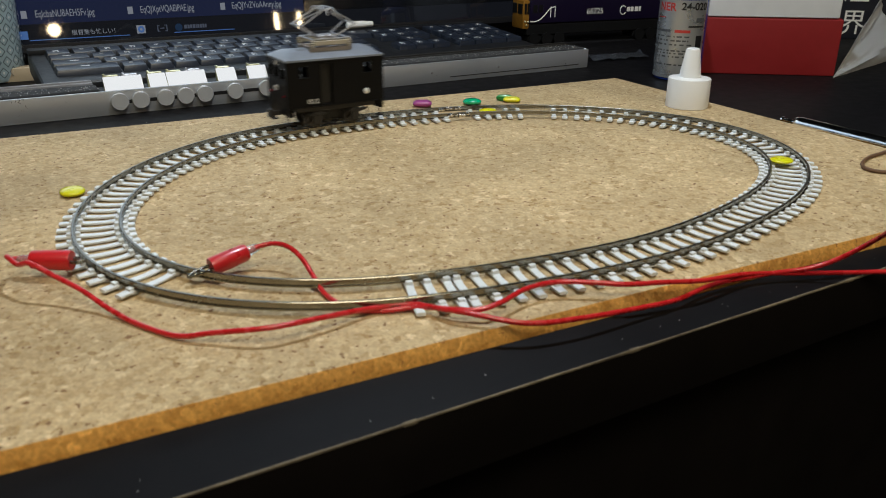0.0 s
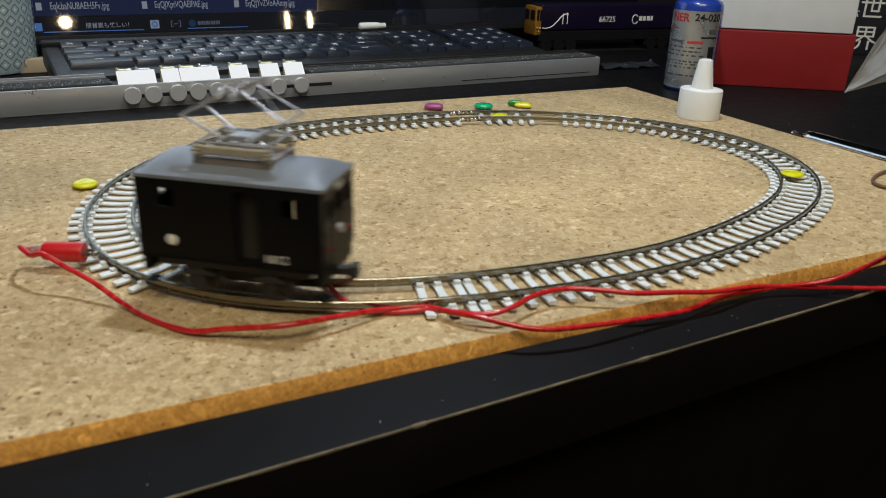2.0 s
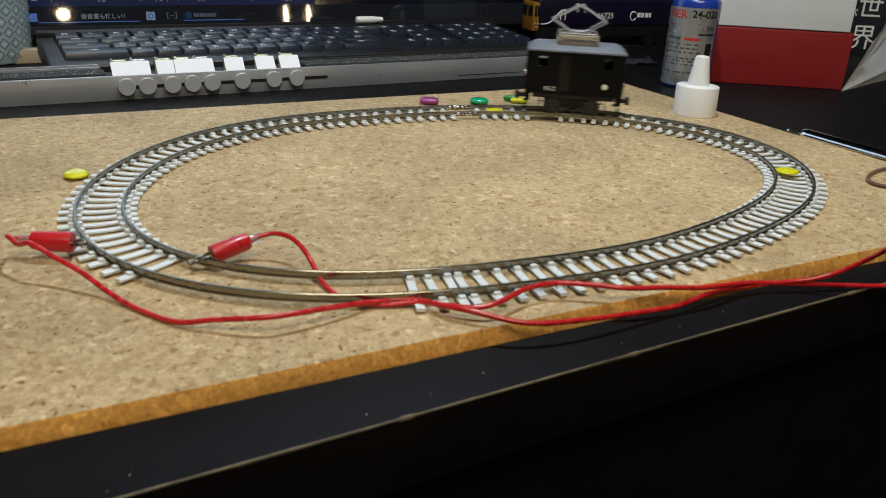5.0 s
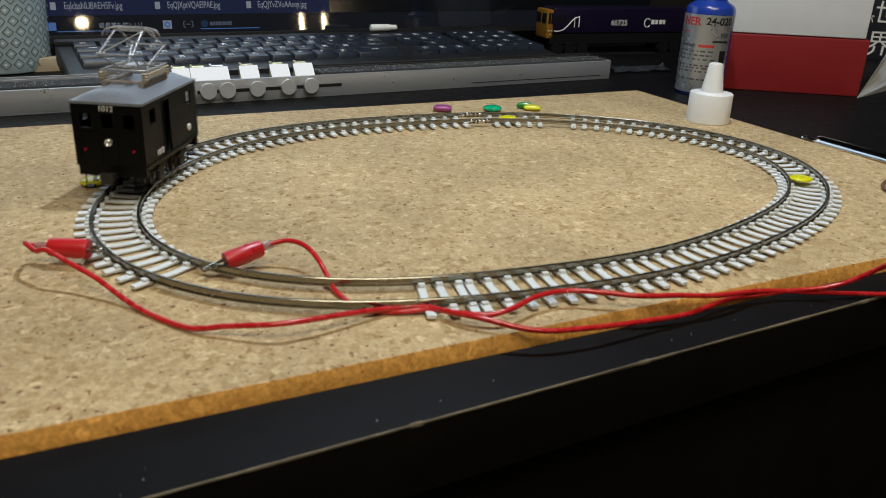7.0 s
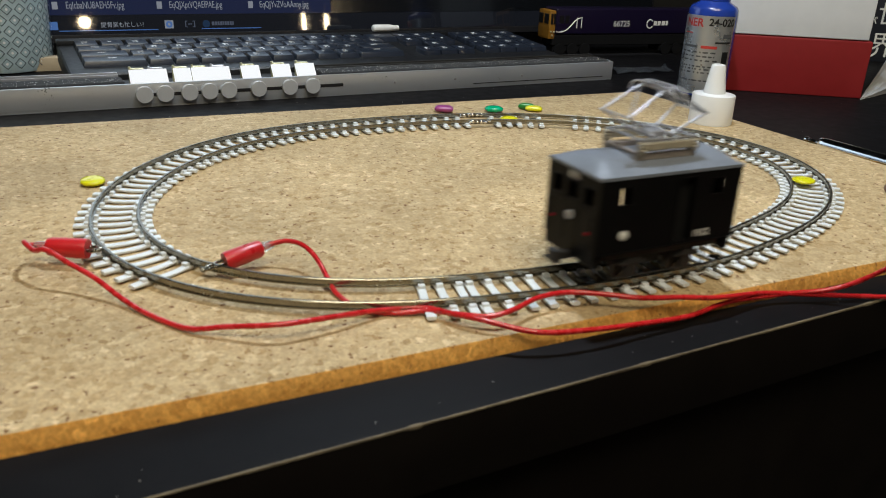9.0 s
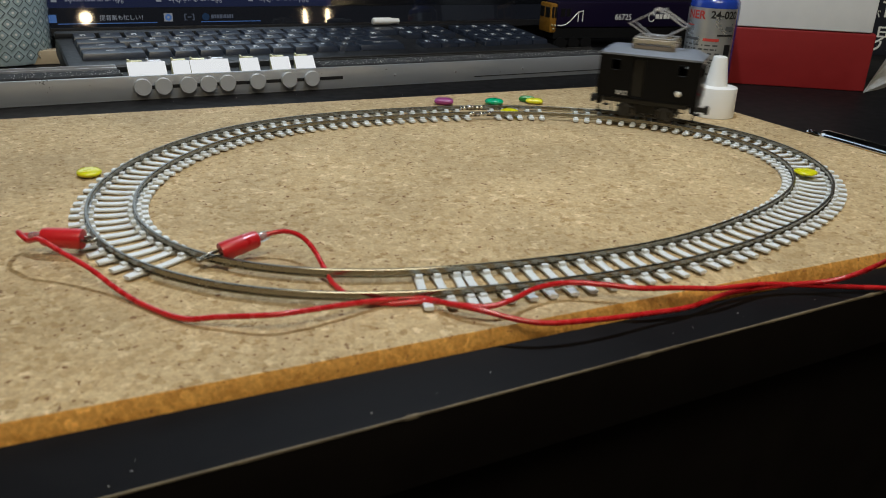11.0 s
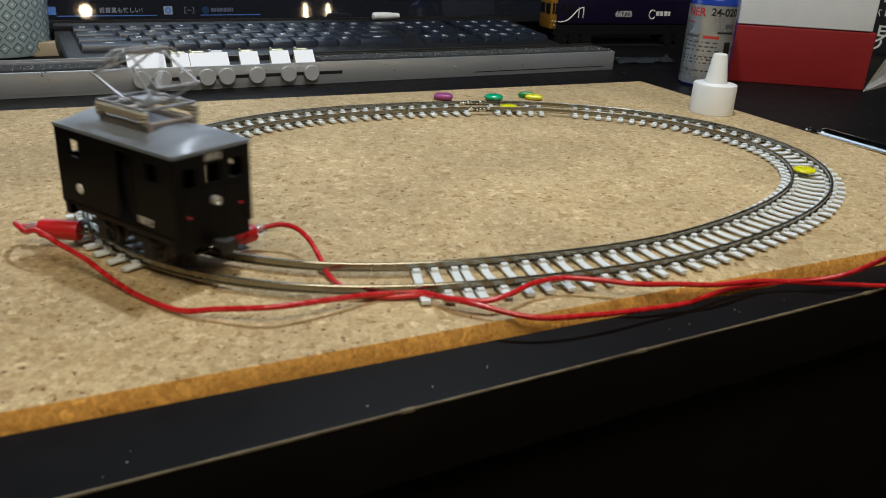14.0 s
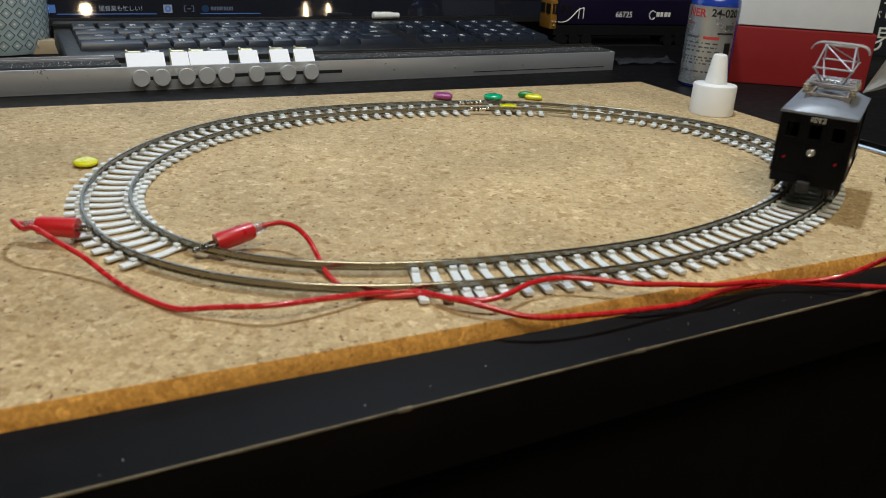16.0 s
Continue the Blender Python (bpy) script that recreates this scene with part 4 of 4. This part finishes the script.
# ---------------------------------------------------------------- control bar with knobs
def build_control_bar():
    YF = 0.2294
    t = thing("control_bar", desk_pose(0, 0, 0), "long aluminium control bar with round knobs and white plates", "control panel")
    x0, x1 = -0.42, 0.2625
    bm = bmesh.new()
    box(bm, x0, x1, YF, YF + 0.0022, 0.0006, 0.0150, 0.0006, 2)
    box(bm, x0, x1, YF, YF + 0.026, 0.0, 0.0022, 0.0004, 1)
    part("front_panel", bm, ALU, t, "brushed aluminium front panel")
    bm = bmesh.new()
    box(bm, x1 - 0.0016, x1, YF + 0.0024, YF + 0.028, 0.0023, 0.0152, 0.0004, 1)
    part("end_plate", bm, ALU, t)
    bm = bmesh.new()
    box(bm, -0.115, 0.022, YF - 0.00015, YF + 0.0004, 0.0066, 0.0088)
    part("slot", bm, PRINT_BLACK, t, "dark slider slot")
    for a, b in ((x0, -0.121), (0.008, x1 - 0.002)):
        bm = bmesh.new()
        rng = random.Random(3)
        box(bm, a, b, YF + 0.003, YF + 0.022, 0.0023, 0.0160, 0.0006, 1)
        part("foam_strip", bm, FELT, t, "speckled black foam strip")
        bm = bmesh.new()
        for k in range(int((b - a) * 2200)):
            x, y = rng.uniform(a, b), rng.uniform(YF + 0.0035, YF + 0.0215)
            r = rng.uniform(0.00009, 0.00024)
            bmesh.ops.create_icosphere(bm, subdivisions=1, radius=r, matrix=Matrix.Translation((x, y, 0.0160 + r * 0.3)))
        g = part("grain", bm, LETTER, t, "pale grains")
        tagged(g, kind="stuff")
    for y, z in ((YF + 0.0245, 0.0168), (YF + 0.0290, 0.0176)):
        bm = bmesh.new()
        box(bm, x0, -0.122, y - 0.0005, y + 0.0005, 0.0022, z, 0.0001, 1)
        part("rail_strip", bm, STEEL, t, "thin pale metal strip")
        bm = bmesh.new()
        box(bm, 0.009, x1 - 0.002, y - 0.0008, y + 0.0008, 0.0022, z - 0.0004, 0.0002, 1)
        part("rail_strip", bm, UNDER, t, "thin dark strip")
    bm = bmesh.new()
    box(bm, -0.1205, 0.0075, YF + 0.003, YF + 0.030, 0.0023, 0.0125, 0.0004, 1)
    part("well", bm, UNDER, t, "dark recess behind the panel")
    # white plates, lifted by their own added emission rather than by a lamp
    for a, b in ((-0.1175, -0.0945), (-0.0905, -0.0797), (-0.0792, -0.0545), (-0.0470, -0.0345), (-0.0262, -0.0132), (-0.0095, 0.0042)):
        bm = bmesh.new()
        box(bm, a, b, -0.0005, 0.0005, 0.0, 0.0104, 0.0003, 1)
        part("white_plate", bm, PANEL_GLOW, t, "white plate with brightness added by emission", at=pose(0, YF + 0.0045, 0.0135, -38, 0, 0))
        nb = max(1, round((b - a) / 0.011))
        for k in range(nb):
            c = a + (b - a) * (k + 0.5) / nb
            bm = bmesh.new()
            box(bm, c - 0.0042, c + 0.0042, YF + 0.0140, YF + 0.0162, 0.0125, 0.0222, 0.0005, 1)
            box(bm, c - 0.0050, c - 0.0036, YF + 0.0138, YF + 0.0168, 0.0125, 0.0231, 0.0004, 1)
            part("contact", bm, BRASS if k % 2 == 0 else STEEL, t, "pale brass contact")
    for x in (-0.1110, -0.0985, -0.0834, -0.0708, -0.0584, -0.0385, -0.0171, -0.0010):
        bm = bmesh.new()
        turned(bm, [(0.0048, 0), (0.0053, 0.0004), (0.0053, 0.0023), (0.0050, 0.0026)], 32)
        part("knob", bm, ALU_KNOB, t, "round satin metal knob", at=pose(x, YF - 0.0002, 0.0083, 90, 0, 0))
    bm = bmesh.new()
    box(bm, 0.128, x1 - 0.010, YF - 0.0001, YF + 0.0004, 0.0030, 0.0036)
    part("slot", bm, PRINT_BLACK, t, "thin dark line along the panel")
    for x in (0.062, 0.112, 0.172):
        bm = bmesh.new()
        turned(bm, [(0.0009, 0), (0.0009, 0.0003), (0.0006, 0.0005)], 14)
        part("screw", bm, STEEL, t, at=pose(x, YF, 0.0075, 90, 0, 0))
    return t


build_control_bar()

# ---------------------------------------------------------------- keyboard
def build_keyboard():
    t = thing("keyboard", desk_pose(0.0, 0.2625, 0.0), "dark full-size computer keyboard behind the control bar", "keyboard")
    SL = 4.5
    base = Matrix.Translation((0, 0, 0.012)) @ pose(0, 0, 0, SL, 0, 0)
    bm = bmesh.new()
    box(bm, -0.150, 0.232, -0.0015, 0.088, -0.010, 0.005, 0.003, 3)
    part("case", bm, KEY_BASE, t, "dark plastic case", at=base)
    bm = bmesh.new()
    box(bm, -0.150, 0.232, 0.0800, 0.0885, 0.004, 0.0085, 0.0015, 2)
    part("rear_ridge", bm, KEY_BASE, t, at=base)
    for fx in (-0.13, 0.21):
        bm = bmesh.new()
        box(bm, fx - 0.008, fx + 0.008, 0.070, 0.080, 0.0, 0.0125, 0.001, 1)
        part("foot", bm, UNDER, t)

    def key_mesh(w, d, shrink):
        bm = bmesh.new()
        r = bmesh.ops.create_cube(bm, size=1.0)
        for v in r["verts"]:
            top = v.co.z > 0
            v.co = Vector((v.co.x * (w - (shrink if top else 0.0007)), v.co.y * (d - (shrink if top else 0.0007)) + (0.0006 if top else 0), 0.0048 + (0.0040 if top else 0)))
        bmesh.ops.bevel(bm, geom=[e for e in bm.edges], offset=0.0005, segments=2, profile=0.6, affect="EDGES")
        return mesh_of(bm, "key", KEY)

    P = 0.0171
    meshes = {}
    lm = {}
    rng = random.Random(6)

    def legend_mesh(kind):
        bm = bmesh.new()
        w = (0.0024, 0.0036, 0.0055)[kind]
        box(bm, -w / 2, w / 2, 0.0010, 0.0019, 0, 0.0002)
        if kind == 1:
            box(bm, -w / 2, -w / 2 + 0.0012, -0.0022, -0.0012, 0, 0.0002)
            box(bm, w / 2 - 0.0010, w / 2, -0.0022, -0.0012, 0, 0.0002)
        return mesh_of(bm, "legend", LEGEND, False)

    LEG = [legend_mesh(k) for k in range(3)]

    def key(x, y, w=1.0, shrink=0.0030):
        k = (round(w, 2), shrink)
        if k not in meshes:
            meshes[k] = key_mesh(P * w, 0.0162, shrink)
        ob = new("key", meshes[k])
        ob.parent = t
        ob.matrix_basis = base @ pose(x, y, 0)
        lg = new("legend", LEG[2 if w > 1.2 else rng.choice((0, 1, 1))])
        lg.parent = ob
        lg.matrix_basis = pose(-0.0012, 0.0006, 0.0088)

    for r, (off, first, count, last) in enumerate(((0, 1.0, 13, 1.6), (0, 1.6, 12, 1.0), (0, 1.9, 11, 1.7), (0, 2.4, 10, 2.2))):
        y = 0.0705 - r * 0.0164
        x = -0.1400
        for w in (first, *[1.0] * (count - 1), last):
            key(x + w * P / 2, y, w)
            x += w * P
    for r in range(4):
        y = 0.0705 - r * 0.0164
        for c in range(3):
            if r < 2 or (r == 3) or (r == 2 and c == 1):
                key(0.1165 + c * 0.0158, y, 0.92, 0.0016)
        for c in range(4):
            key(0.1722 + c * 0.0158, y, 0.92, 0.0016)
    return t


build_keyboard()
bm = bmesh.new()
turned(bm, [(0.0022, 0), (0.0030, 0.001), (0.0030, 0.016), (0.0024, 0.0185), (0.0022, 0.024), (0.0016, 0.0245)], 20)
ob = part("white_tube", bm, CAP, at=desk_pose(0.0955, 0.3465, 0.0305) @ pose(0, 0, 0, 0, 90, 0))
tagged(ob, "small white plastic tube lying on the keyboard's rear edge", "tube")

# ---------------------------------------------------------------- monitor
FILES = (("EqIcbaNU8AEH5Fv.jpg", -0.1361, -0.0940), ("EqQJXptVQAEIPAE.jpg", -0.0593, -0.0169), ("EqQJYvZVoAAnny.jpg", 0.0152, 0.0586))
TEXT_Z, TASK_Z = 0.0248, 0.0098


def build_monitor():
    t = thing("monitor", desk_pose(0, 0.40, 0.02) @ pose(0, 0, 0, -7, 0, 0), "glossy dark monitor showing a browser bar and task bar", "monitor")
    bm = bmesh.new()
    box(bm, -0.30, 0.46, 0.001, 0.030, -0.004, 0.44, 0.002, 2)
    part("case", bm, BEZEL, t)
    bm = bmesh.new()
    box(bm, -0.30, 0.46, -0.0012, 0.0008, -0.0035, 0.0030, 0.0006, 1)
    part("bezel", bm, BEZEL, t, "dark glossy lower bezel")
    bm = bmesh.new()
    box(bm, -0.295, 0.0795, -0.0006, 0.0009, 0.0177, 0.435)
    part("screen", bm, SCREEN, t, "lit dark blue screen area")
    bm = bmesh.new()
    box(bm, 0.0799, 0.455, -0.0006, 0.0009, 0.0177, 0.435)
    part("screen", bm, SCREEN_OFF, t, "near-black screen area")
    bm = bmesh.new()
    box(bm, -0.295, 0.455, -0.0006, 0.0009, 0.0032, 0.0175)
    part("task_bar", bm, SCREEN_DARK, t, "near-black task bar")
    bm = bmesh.new()
    box(bm, -0.285, 0.070, -0.0010, -0.0006, 0.052, 0.425)
    part("open_page", bm, SCREEN_PAGE, t, "bright white page on the screen")
    face = lambda x, z: pose(x, -0.0009, z, 90, 0, 0)
    for txt, x0, x1 in FILES:
        ob = lettering("file_name", txt, 0.0075, SCREEN_TEXT, t, face((x0 + x1) / 2, TEXT_Z), 0.0001)
        ob.scale = ((x1 - x0) / max(1e-6, ob.dimensions.x), 1, 1)
        bm = bmesh.new()
        box(bm, -0.0020, 0.0020, -0.0028, 0.0028, -0.0001, 0.0002)
        part("file_icon", bm, SCREEN_TEXT, t, at=face(x0 - 0.0078, TEXT_Z))
    lettering("task_title", "\u63d0\u7763\u696d\u3082\u5fd9\u3057\u3044\uff01", 0.0044, SCREEN_TEXT, t, face(-0.0953, TASK_Z), 0.0001)
    bm = bmesh.new()
    box(bm, -0.0034, 0.0034, -0.0032, 0.0032, -0.0001, 0.0002, 0.0001, 1)
    icon = part("task_icon", bm, SCREEN_TEXT, t, at=face(-0.0609, TASK_Z))
    for r, z, mat in ((0.0026, 0.0003, SCREEN_BLUE), (0.0010, 0.0004, SCREEN_TEXT)):
        bm = bmesh.new()
        turned(bm, [(r, 0.0001), (r, z)], 20)
        part("icon_disc", bm, mat, icon)
    bm = bmesh.new()
    for sx in (-1, 1):
        box(bm, sx * 0.0036 - 0.0004, sx * 0.0036 + 0.0004, -0.0026, 0.0026, -0.0001, 0.0002)
        for v in (-0.0026, 0.0020):
            box(bm, sx * 0.0028 - 0.0008, sx * 0.0028 + 0.0008, v, v + 0.0006, -0.0001, 0.0002)
    box(bm, -0.0016, 0.0016, -0.0004, 0.0004, -0.0001, 0.0002)
    part("task_icon", bm, SCREEN_DIM, t, at=face(-0.0442, TASK_Z))
    bm = bmesh.new()
    x = -0.0100
    for w in (0.0022, 0.0016, 0.0016, 0.0020, 0.0008, 0.0017, 0.0016, 0.0016, 0.0012):
        box(bm, x, x + w, -0.0013, 0.0017, -0.0001, 0.0002)
        x += w + 0.0005
    part("task_label_bar", bm, SCREEN_DIM, t, at=face(-0.0165, TASK_Z))
    bm = bmesh.new()
    turned(bm, [(0.0030, -0.0001), (0.0030, 0.0002)], 20)
    part("task_icon", bm, SCREEN_NAVY, t, at=face(-0.0310, TASK_Z))
    bm = bmesh.new()
    box(bm, -0.004, 0.004, -0.003, 0.003, -0.0001, 0.0002)
    part("task_icon", bm, SCREEN_BLUE, t, at=face(-0.1476, TASK_Z))
    for a, b in ((-0.1431, -0.0699), (-0.0351, 0.0151)):
        bm = bmesh.new()
        box(bm, a, b, -0.0012, -0.0007, 0.0056, 0.0062)
        part("task_underline", bm, SCREEN_BLUE, t)
    bm = bmesh.new()
    box(bm, 0.02, 0.12, 0.010, 0.05, -0.020, 0.02, 0.003, 2)
    part("stand", bm, BEZEL, t)
    return t


build_monitor()

# ---------------------------------------------------------------- mug
def build_mug():
    t = thing("mug", pose(-0.203, 0.392, 0), "dark grey-green tumbler with an embossed lattice pattern", "mug")
    mg = material("mug_glaze", (0.42, 0.52, 0.53), 0.35, grain=0.4, scale=120, coat=0.2)
    pale = material("mug_relief", (0.07, 0.088, 0.095), 0.4)
    R0 = 0.0355
    bm = bmesh.new()
    turned(bm, [(0.030, 0), (0.0335, 0.001), (0.0352, 0.006), (0.0358, 0.03), (0.0372, 0.075), (0.0378, 0.10), (0.0362, 0.10), (0.0355, 0.075), (0.032, 0.006)], 64)
    part("cup", bm, mg, t)
    # a lattice of ringed crosses with pale centres
    bm, dots = bmesh.new(), bmesh.new()
    for row in range(12):
        for k in range(26):
            a = 2 * math.pi * (k + 0.5 * (row % 2)) / 26
            z = 0.008 + row * 0.0076
            r = R0 + 0.0004 + (0.0020 * z / 0.1)
            m = Matrix.Translation((r * math.cos(a), r * math.sin(a), z)) @ pose(0, 0, 0, 0, 0, math.degrees(a)) @ pose(0, 0, 0, 0, 90, 0)
            n = 12
            inner = [bm.verts.new(m @ Vector((0.0027 * (1 + 0.18 * math.cos(4 * q)) * math.cos(q), 0.0027 * (1 + 0.18 * math.cos(4 * q)) * math.sin(q), 0.0004))) for q in (2 * math.pi * i / n for i in range(n))]
            outer = [bm.verts.new(m @ Vector((0.0034 * (1 + 0.18 * math.cos(4 * q)) * math.cos(q), 0.0034 * (1 + 0.18 * math.cos(4 * q)) * math.sin(q), 0.0004))) for q in (2 * math.pi * i / n for i in range(n))]
            for i in range(n):
                bm.faces.new((inner[i], outer[i], outer[(i + 1) % n], inner[(i + 1) % n]))
            c = [dots.verts.new(m @ Vector((0.0010 * math.cos(q), 0.0010 * math.sin(q), 0.0004))) for q in (2 * math.pi * i / 6 for i in range(6))]
            dots.faces.new(c)
    part("lattice_relief", bm, pale, t, "dark lattice of ringed crosses")
    part("pale_dots", dots, LETTER, t, "pale dots in the lattice")
    return t


build_mug()
bm = bmesh.new()
box(bm, -0.02, 0.022, 0, 0.012, 0, 0.010, 0.001, 2)
ob = part("wooden_block", bm, BEIGE, at=desk_pose(-0.146, 0.375, 0.0))
tagged(ob, "small beige wooden block beside the keyboard", "block")

# ---------------------------------------------------------------- model diesel locomotive in the background
def build_diesel():
    t = thing("model_diesel", desk_pose(0.284, 0.352, 0.0, -7), "purple model diesel locomotive with amber cab end", "locomotive")
    L = 0.20
    bm = bmesh.new()
    box(bm, 0.006, L, 0.0, 0.024, 0.0205, 0.0450, 0.0022, 3)
    part("body", bm, PURPLE_LIVERY, t, "purple body side")
    bm = bmesh.new()
    box(bm, -0.001, 0.0062, 0.0006, 0.0234, 0.0160, 0.0430, 0.0018, 2)
    cab = part("cab_end", bm, ORANGE_END, t, "amber cab end")
    for y in (0.0065, 0.0175):
        bm = bmesh.new()
        box(bm, -0.0014, 0.0002, y - 0.0042, y + 0.0044, 0.0300, 0.0395, 0.0004, 1)
        part("windscreen", bm, GLASS_DARK, cab, "dark windscreen")
    for x0, x1 in ((0.0004, 0.0028), (0.0034, 0.0058)):
        bm = bmesh.new()
        box(bm, x0, x1, 0.0000, 0.0016, 0.0300, 0.0400, 0.0003, 1)
        part("corner_window", bm, GLASS_DARK, cab, "dark wrap-round cab window")
    bm = bmesh.new()
    for x, z in ((0.0014, 0.0232), (0.0046, 0.0228), (0.0030, 0.0196)):
        bmesh.ops.create_uvsphere(bm, u_segments=12, v_segments=8, radius=0.0011, matrix=Matrix.Translation((x, 0.0006, z)))
    part("lamp_cluster", bm, BRASS, cab, "small brass-coloured lamps")
    bm = bmesh.new()
    box(bm, 0.0095, 0.0145, -0.0003, 0.0010, 0.0310, 0.0385, 0.0003, 1)
    box(bm, 0.0160, 0.0205, -0.0003, 0.0010, 0.0310, 0.0385, 0.0003, 1)
    part("side_window", bm, GLASS_DARK, t, "dark cab side windows")
    bm = bmesh.new()
    box(bm, 0.004, L, 0.001, 0.023, 0.0100, 0.0203, 0.0006, 1)
    part("underframe", bm, BOGIE_BLACK, t)
    for x in (0.026, 0.150):
        bm = bmesh.new()
        box(bm, x - 0.020, x + 0.020, 0.002, 0.022, 0.003, 0.0098, 0.001, 1)
        for k in (-0.014, 0, 0.014):
            turned(bm, [(0.0055, 0), (0.0060, 0.001), (0.0060, 0.003), (0.0030, 0.003)], 20, pose(x + k, 0.0018, 0.006, 90, 0, 0))
        part("bogie", bm, BOGIE_BLACK, t, "black three-axle bogie")
    bm = bmesh.new()
    box(bm, -0.010, L + 0.02, -0.001, 0.025, 0.0, 0.0006)
    part("stand", bm, BEZEL, t)
    # white swoosh and lettering on the side
    bm = bmesh.new()
    pts = [(0.007, 0.0232), (0.011, 0.0228), (0.017, 0.0244), (0.023, 0.0294), (0.028, 0.0345), (0.034, 0.0365)]
    tube(bm, smooth_path([(x, -0.0002, z) for x, z in pts], 6), 0.0006, 6)
    for x in (0.029, 0.034):
        rod(bm, (x, -0.0002, 0.0265), (x, -0.0002, 0.0365), 0.0005, 6)
    part("swoosh", bm, LETTER, t, "white swoosh line")
    lettering("number", "66725", 0.0078, LETTER, t, pose(0.080, -0.0004, 0.0305, 90, 0, 0), 0.0001, "white number")
    bm = bmesh.new()
    ring = [Vector((0.1135 + 0.0036 * math.cos(q), -0.0002, 0.0305 + 0.0042 * math.sin(q))) for q in (0.7 + 0.28 * i for i in range(19))]
    tube(bm, ring, 0.0006, 6)
    for k, w in enumerate((0.0040, 0.0034, 0.0040, 0.0026)):
        box(bm, 0.1180 + k * 0.0048, 0.1180 + k * 0.0048 + w, -0.0004, 0.0001, 0.0290, 0.0334, 0.0002, 1)
    part("logo_bar", bm, LETTER, t, "pale logo shapes")
    return t


build_diesel()

# crumpled clear wrapping on the desk behind the board
rng = random.Random(13)
bm = bmesh.new()
g = []
for i in range(15):
    row = []
    for j in range(7):
        row.append(bm.verts.new((i * 0.0042, j * 0.004, 0.0006 + abs(rng.gauss(0, 0.0011)) + 0.0022 * math.sin(math.pi * j / 6))))
    g.append(row)
for i in range(14):
    for j in range(6):
        bm.faces.new((g[i][j], g[i + 1][j], g[i + 1][j + 1], g[i][j + 1]))
bmesh.ops.solidify(bm, geom=list(bm.faces), thickness=0.0003)
ob = part("clear_wrapping", bm, CLEAR_FILM, at=desk_pose(0.283, 0.246, 0.0003, -8))
tagged(ob, "crumpled clear plastic wrapping on the desk", "packaging")

# ---------------------------------------------------------------- warm bulbs of the room behind the camera
def bulb(x, y, z, r, stretch=1.0):
    t = thing("room_bulb", pose(x, y, z), "warm glowing bulb of the room", "lamp", "room bulbs")
    bm = bmesh.new()
    bmesh.ops.create_uvsphere(bm, u_segments=24, v_segments=16, radius=r)
    for v in bm.verts:
        v.co.z *= stretch
    part("glass", bm, BULB, t, "warm glowing glass")
    bm = bmesh.new()
    turned(bm, [(r * 0.5, r * stretch * 0.9), (r * 0.5, r * stretch * 0.9 + 0.03)], 16)
    rod(bm, (0, 0, r * stretch * 0.9 + 0.03), (0, 0, 1.68 - z), 0.002, 6)
    part("socket", bm, BEZEL, t)


bulb(0.078, -1.176, 0.235, 0.015)
bulb(0.626, -1.073, 0.214, 0.006, 5.0)
bulb(0.686, -1.056, 0.211, 0.006, 5.0)


# ---------------------------------------------------------------- movement
RUN = ((0, 0.3317), (0.5, 0.4079), (1, 0.4758), (1.5, 0.5435), (2, 0.6117), (2.5, 0.6796), (3, 0.7592), (3.5, 0.8438), (4, 0.9197), (4.2, 0.9480), (6.5, 1.2829), (7, 1.3508), (7.5, 1.4120),
       (8, 1.4767), (8.5, 1.5412), (9, 1.6175), (9.2, 1.6510), (11.3, 1.9502), (11.5, 1.9804), (12, 2.0617), (12.5, 2.1412), (13, 2.2092), (13.5, 2.2704), (14, 2.3333), (14.5, 2.3929), (15, 2.4658), (15.5, 2.5471), (16, 2.6267))


def run_at(t):
    """Metres run along the loop at t seconds, smooth from row to row."""
    ts, ss = [r[0] for r in RUN], [r[1] for r in RUN]
    sl = [(ss[i + 1] - ss[i]) / (ts[i + 1] - ts[i]) for i in range(len(ts) - 1)]
    mm = [sl[0]] + [(a * (ts[i + 2] - ts[i + 1]) + b * (ts[i + 1] - ts[i])) / (ts[i + 2] - ts[i]) for i, (a, b) in enumerate(zip(sl, sl[1:]))] + [sl[-1]]
    i = min(max(int(np.searchsorted(ts, t, side="right")) - 1, 0), len(ts) - 2)
    h = ts[i + 1] - ts[i]
    u = (t - ts[i]) / h
    return (ss[i] * (1 + 2 * u) * (1 - u) ** 2 + mm[i] * h * u * (1 - u) ** 2 + ss[i + 1] * u * u * (3 - 2 * u) + mm[i + 1] * h * u * u * (u - 1))


def motions():
    base = 2 * AXLE
    rows, spins = [], []
    for k in range(0, 481):
        t = k / 30
        s = run_at(t)
        a, b = on_track(s - base / 2)[0], on_track(s + base / 2)[0]
        c = (a + b) / 2
        rows.append((t, pose(c.x, c.y, RAIL_TOP_Z, 0, 0, math.degrees(math.atan2(b.y - a.y, b.x - a.x)))))
        spins.append((t, math.degrees(s / 0.0045)))
    walk(loco, rows)
    for ax, ws in zip((-AXLE, AXLE), wheelsets):
        walk(ws, [(t, pose(ax, 0, 0.0045, 0, a, 0)) for t, a in spins])


motions()
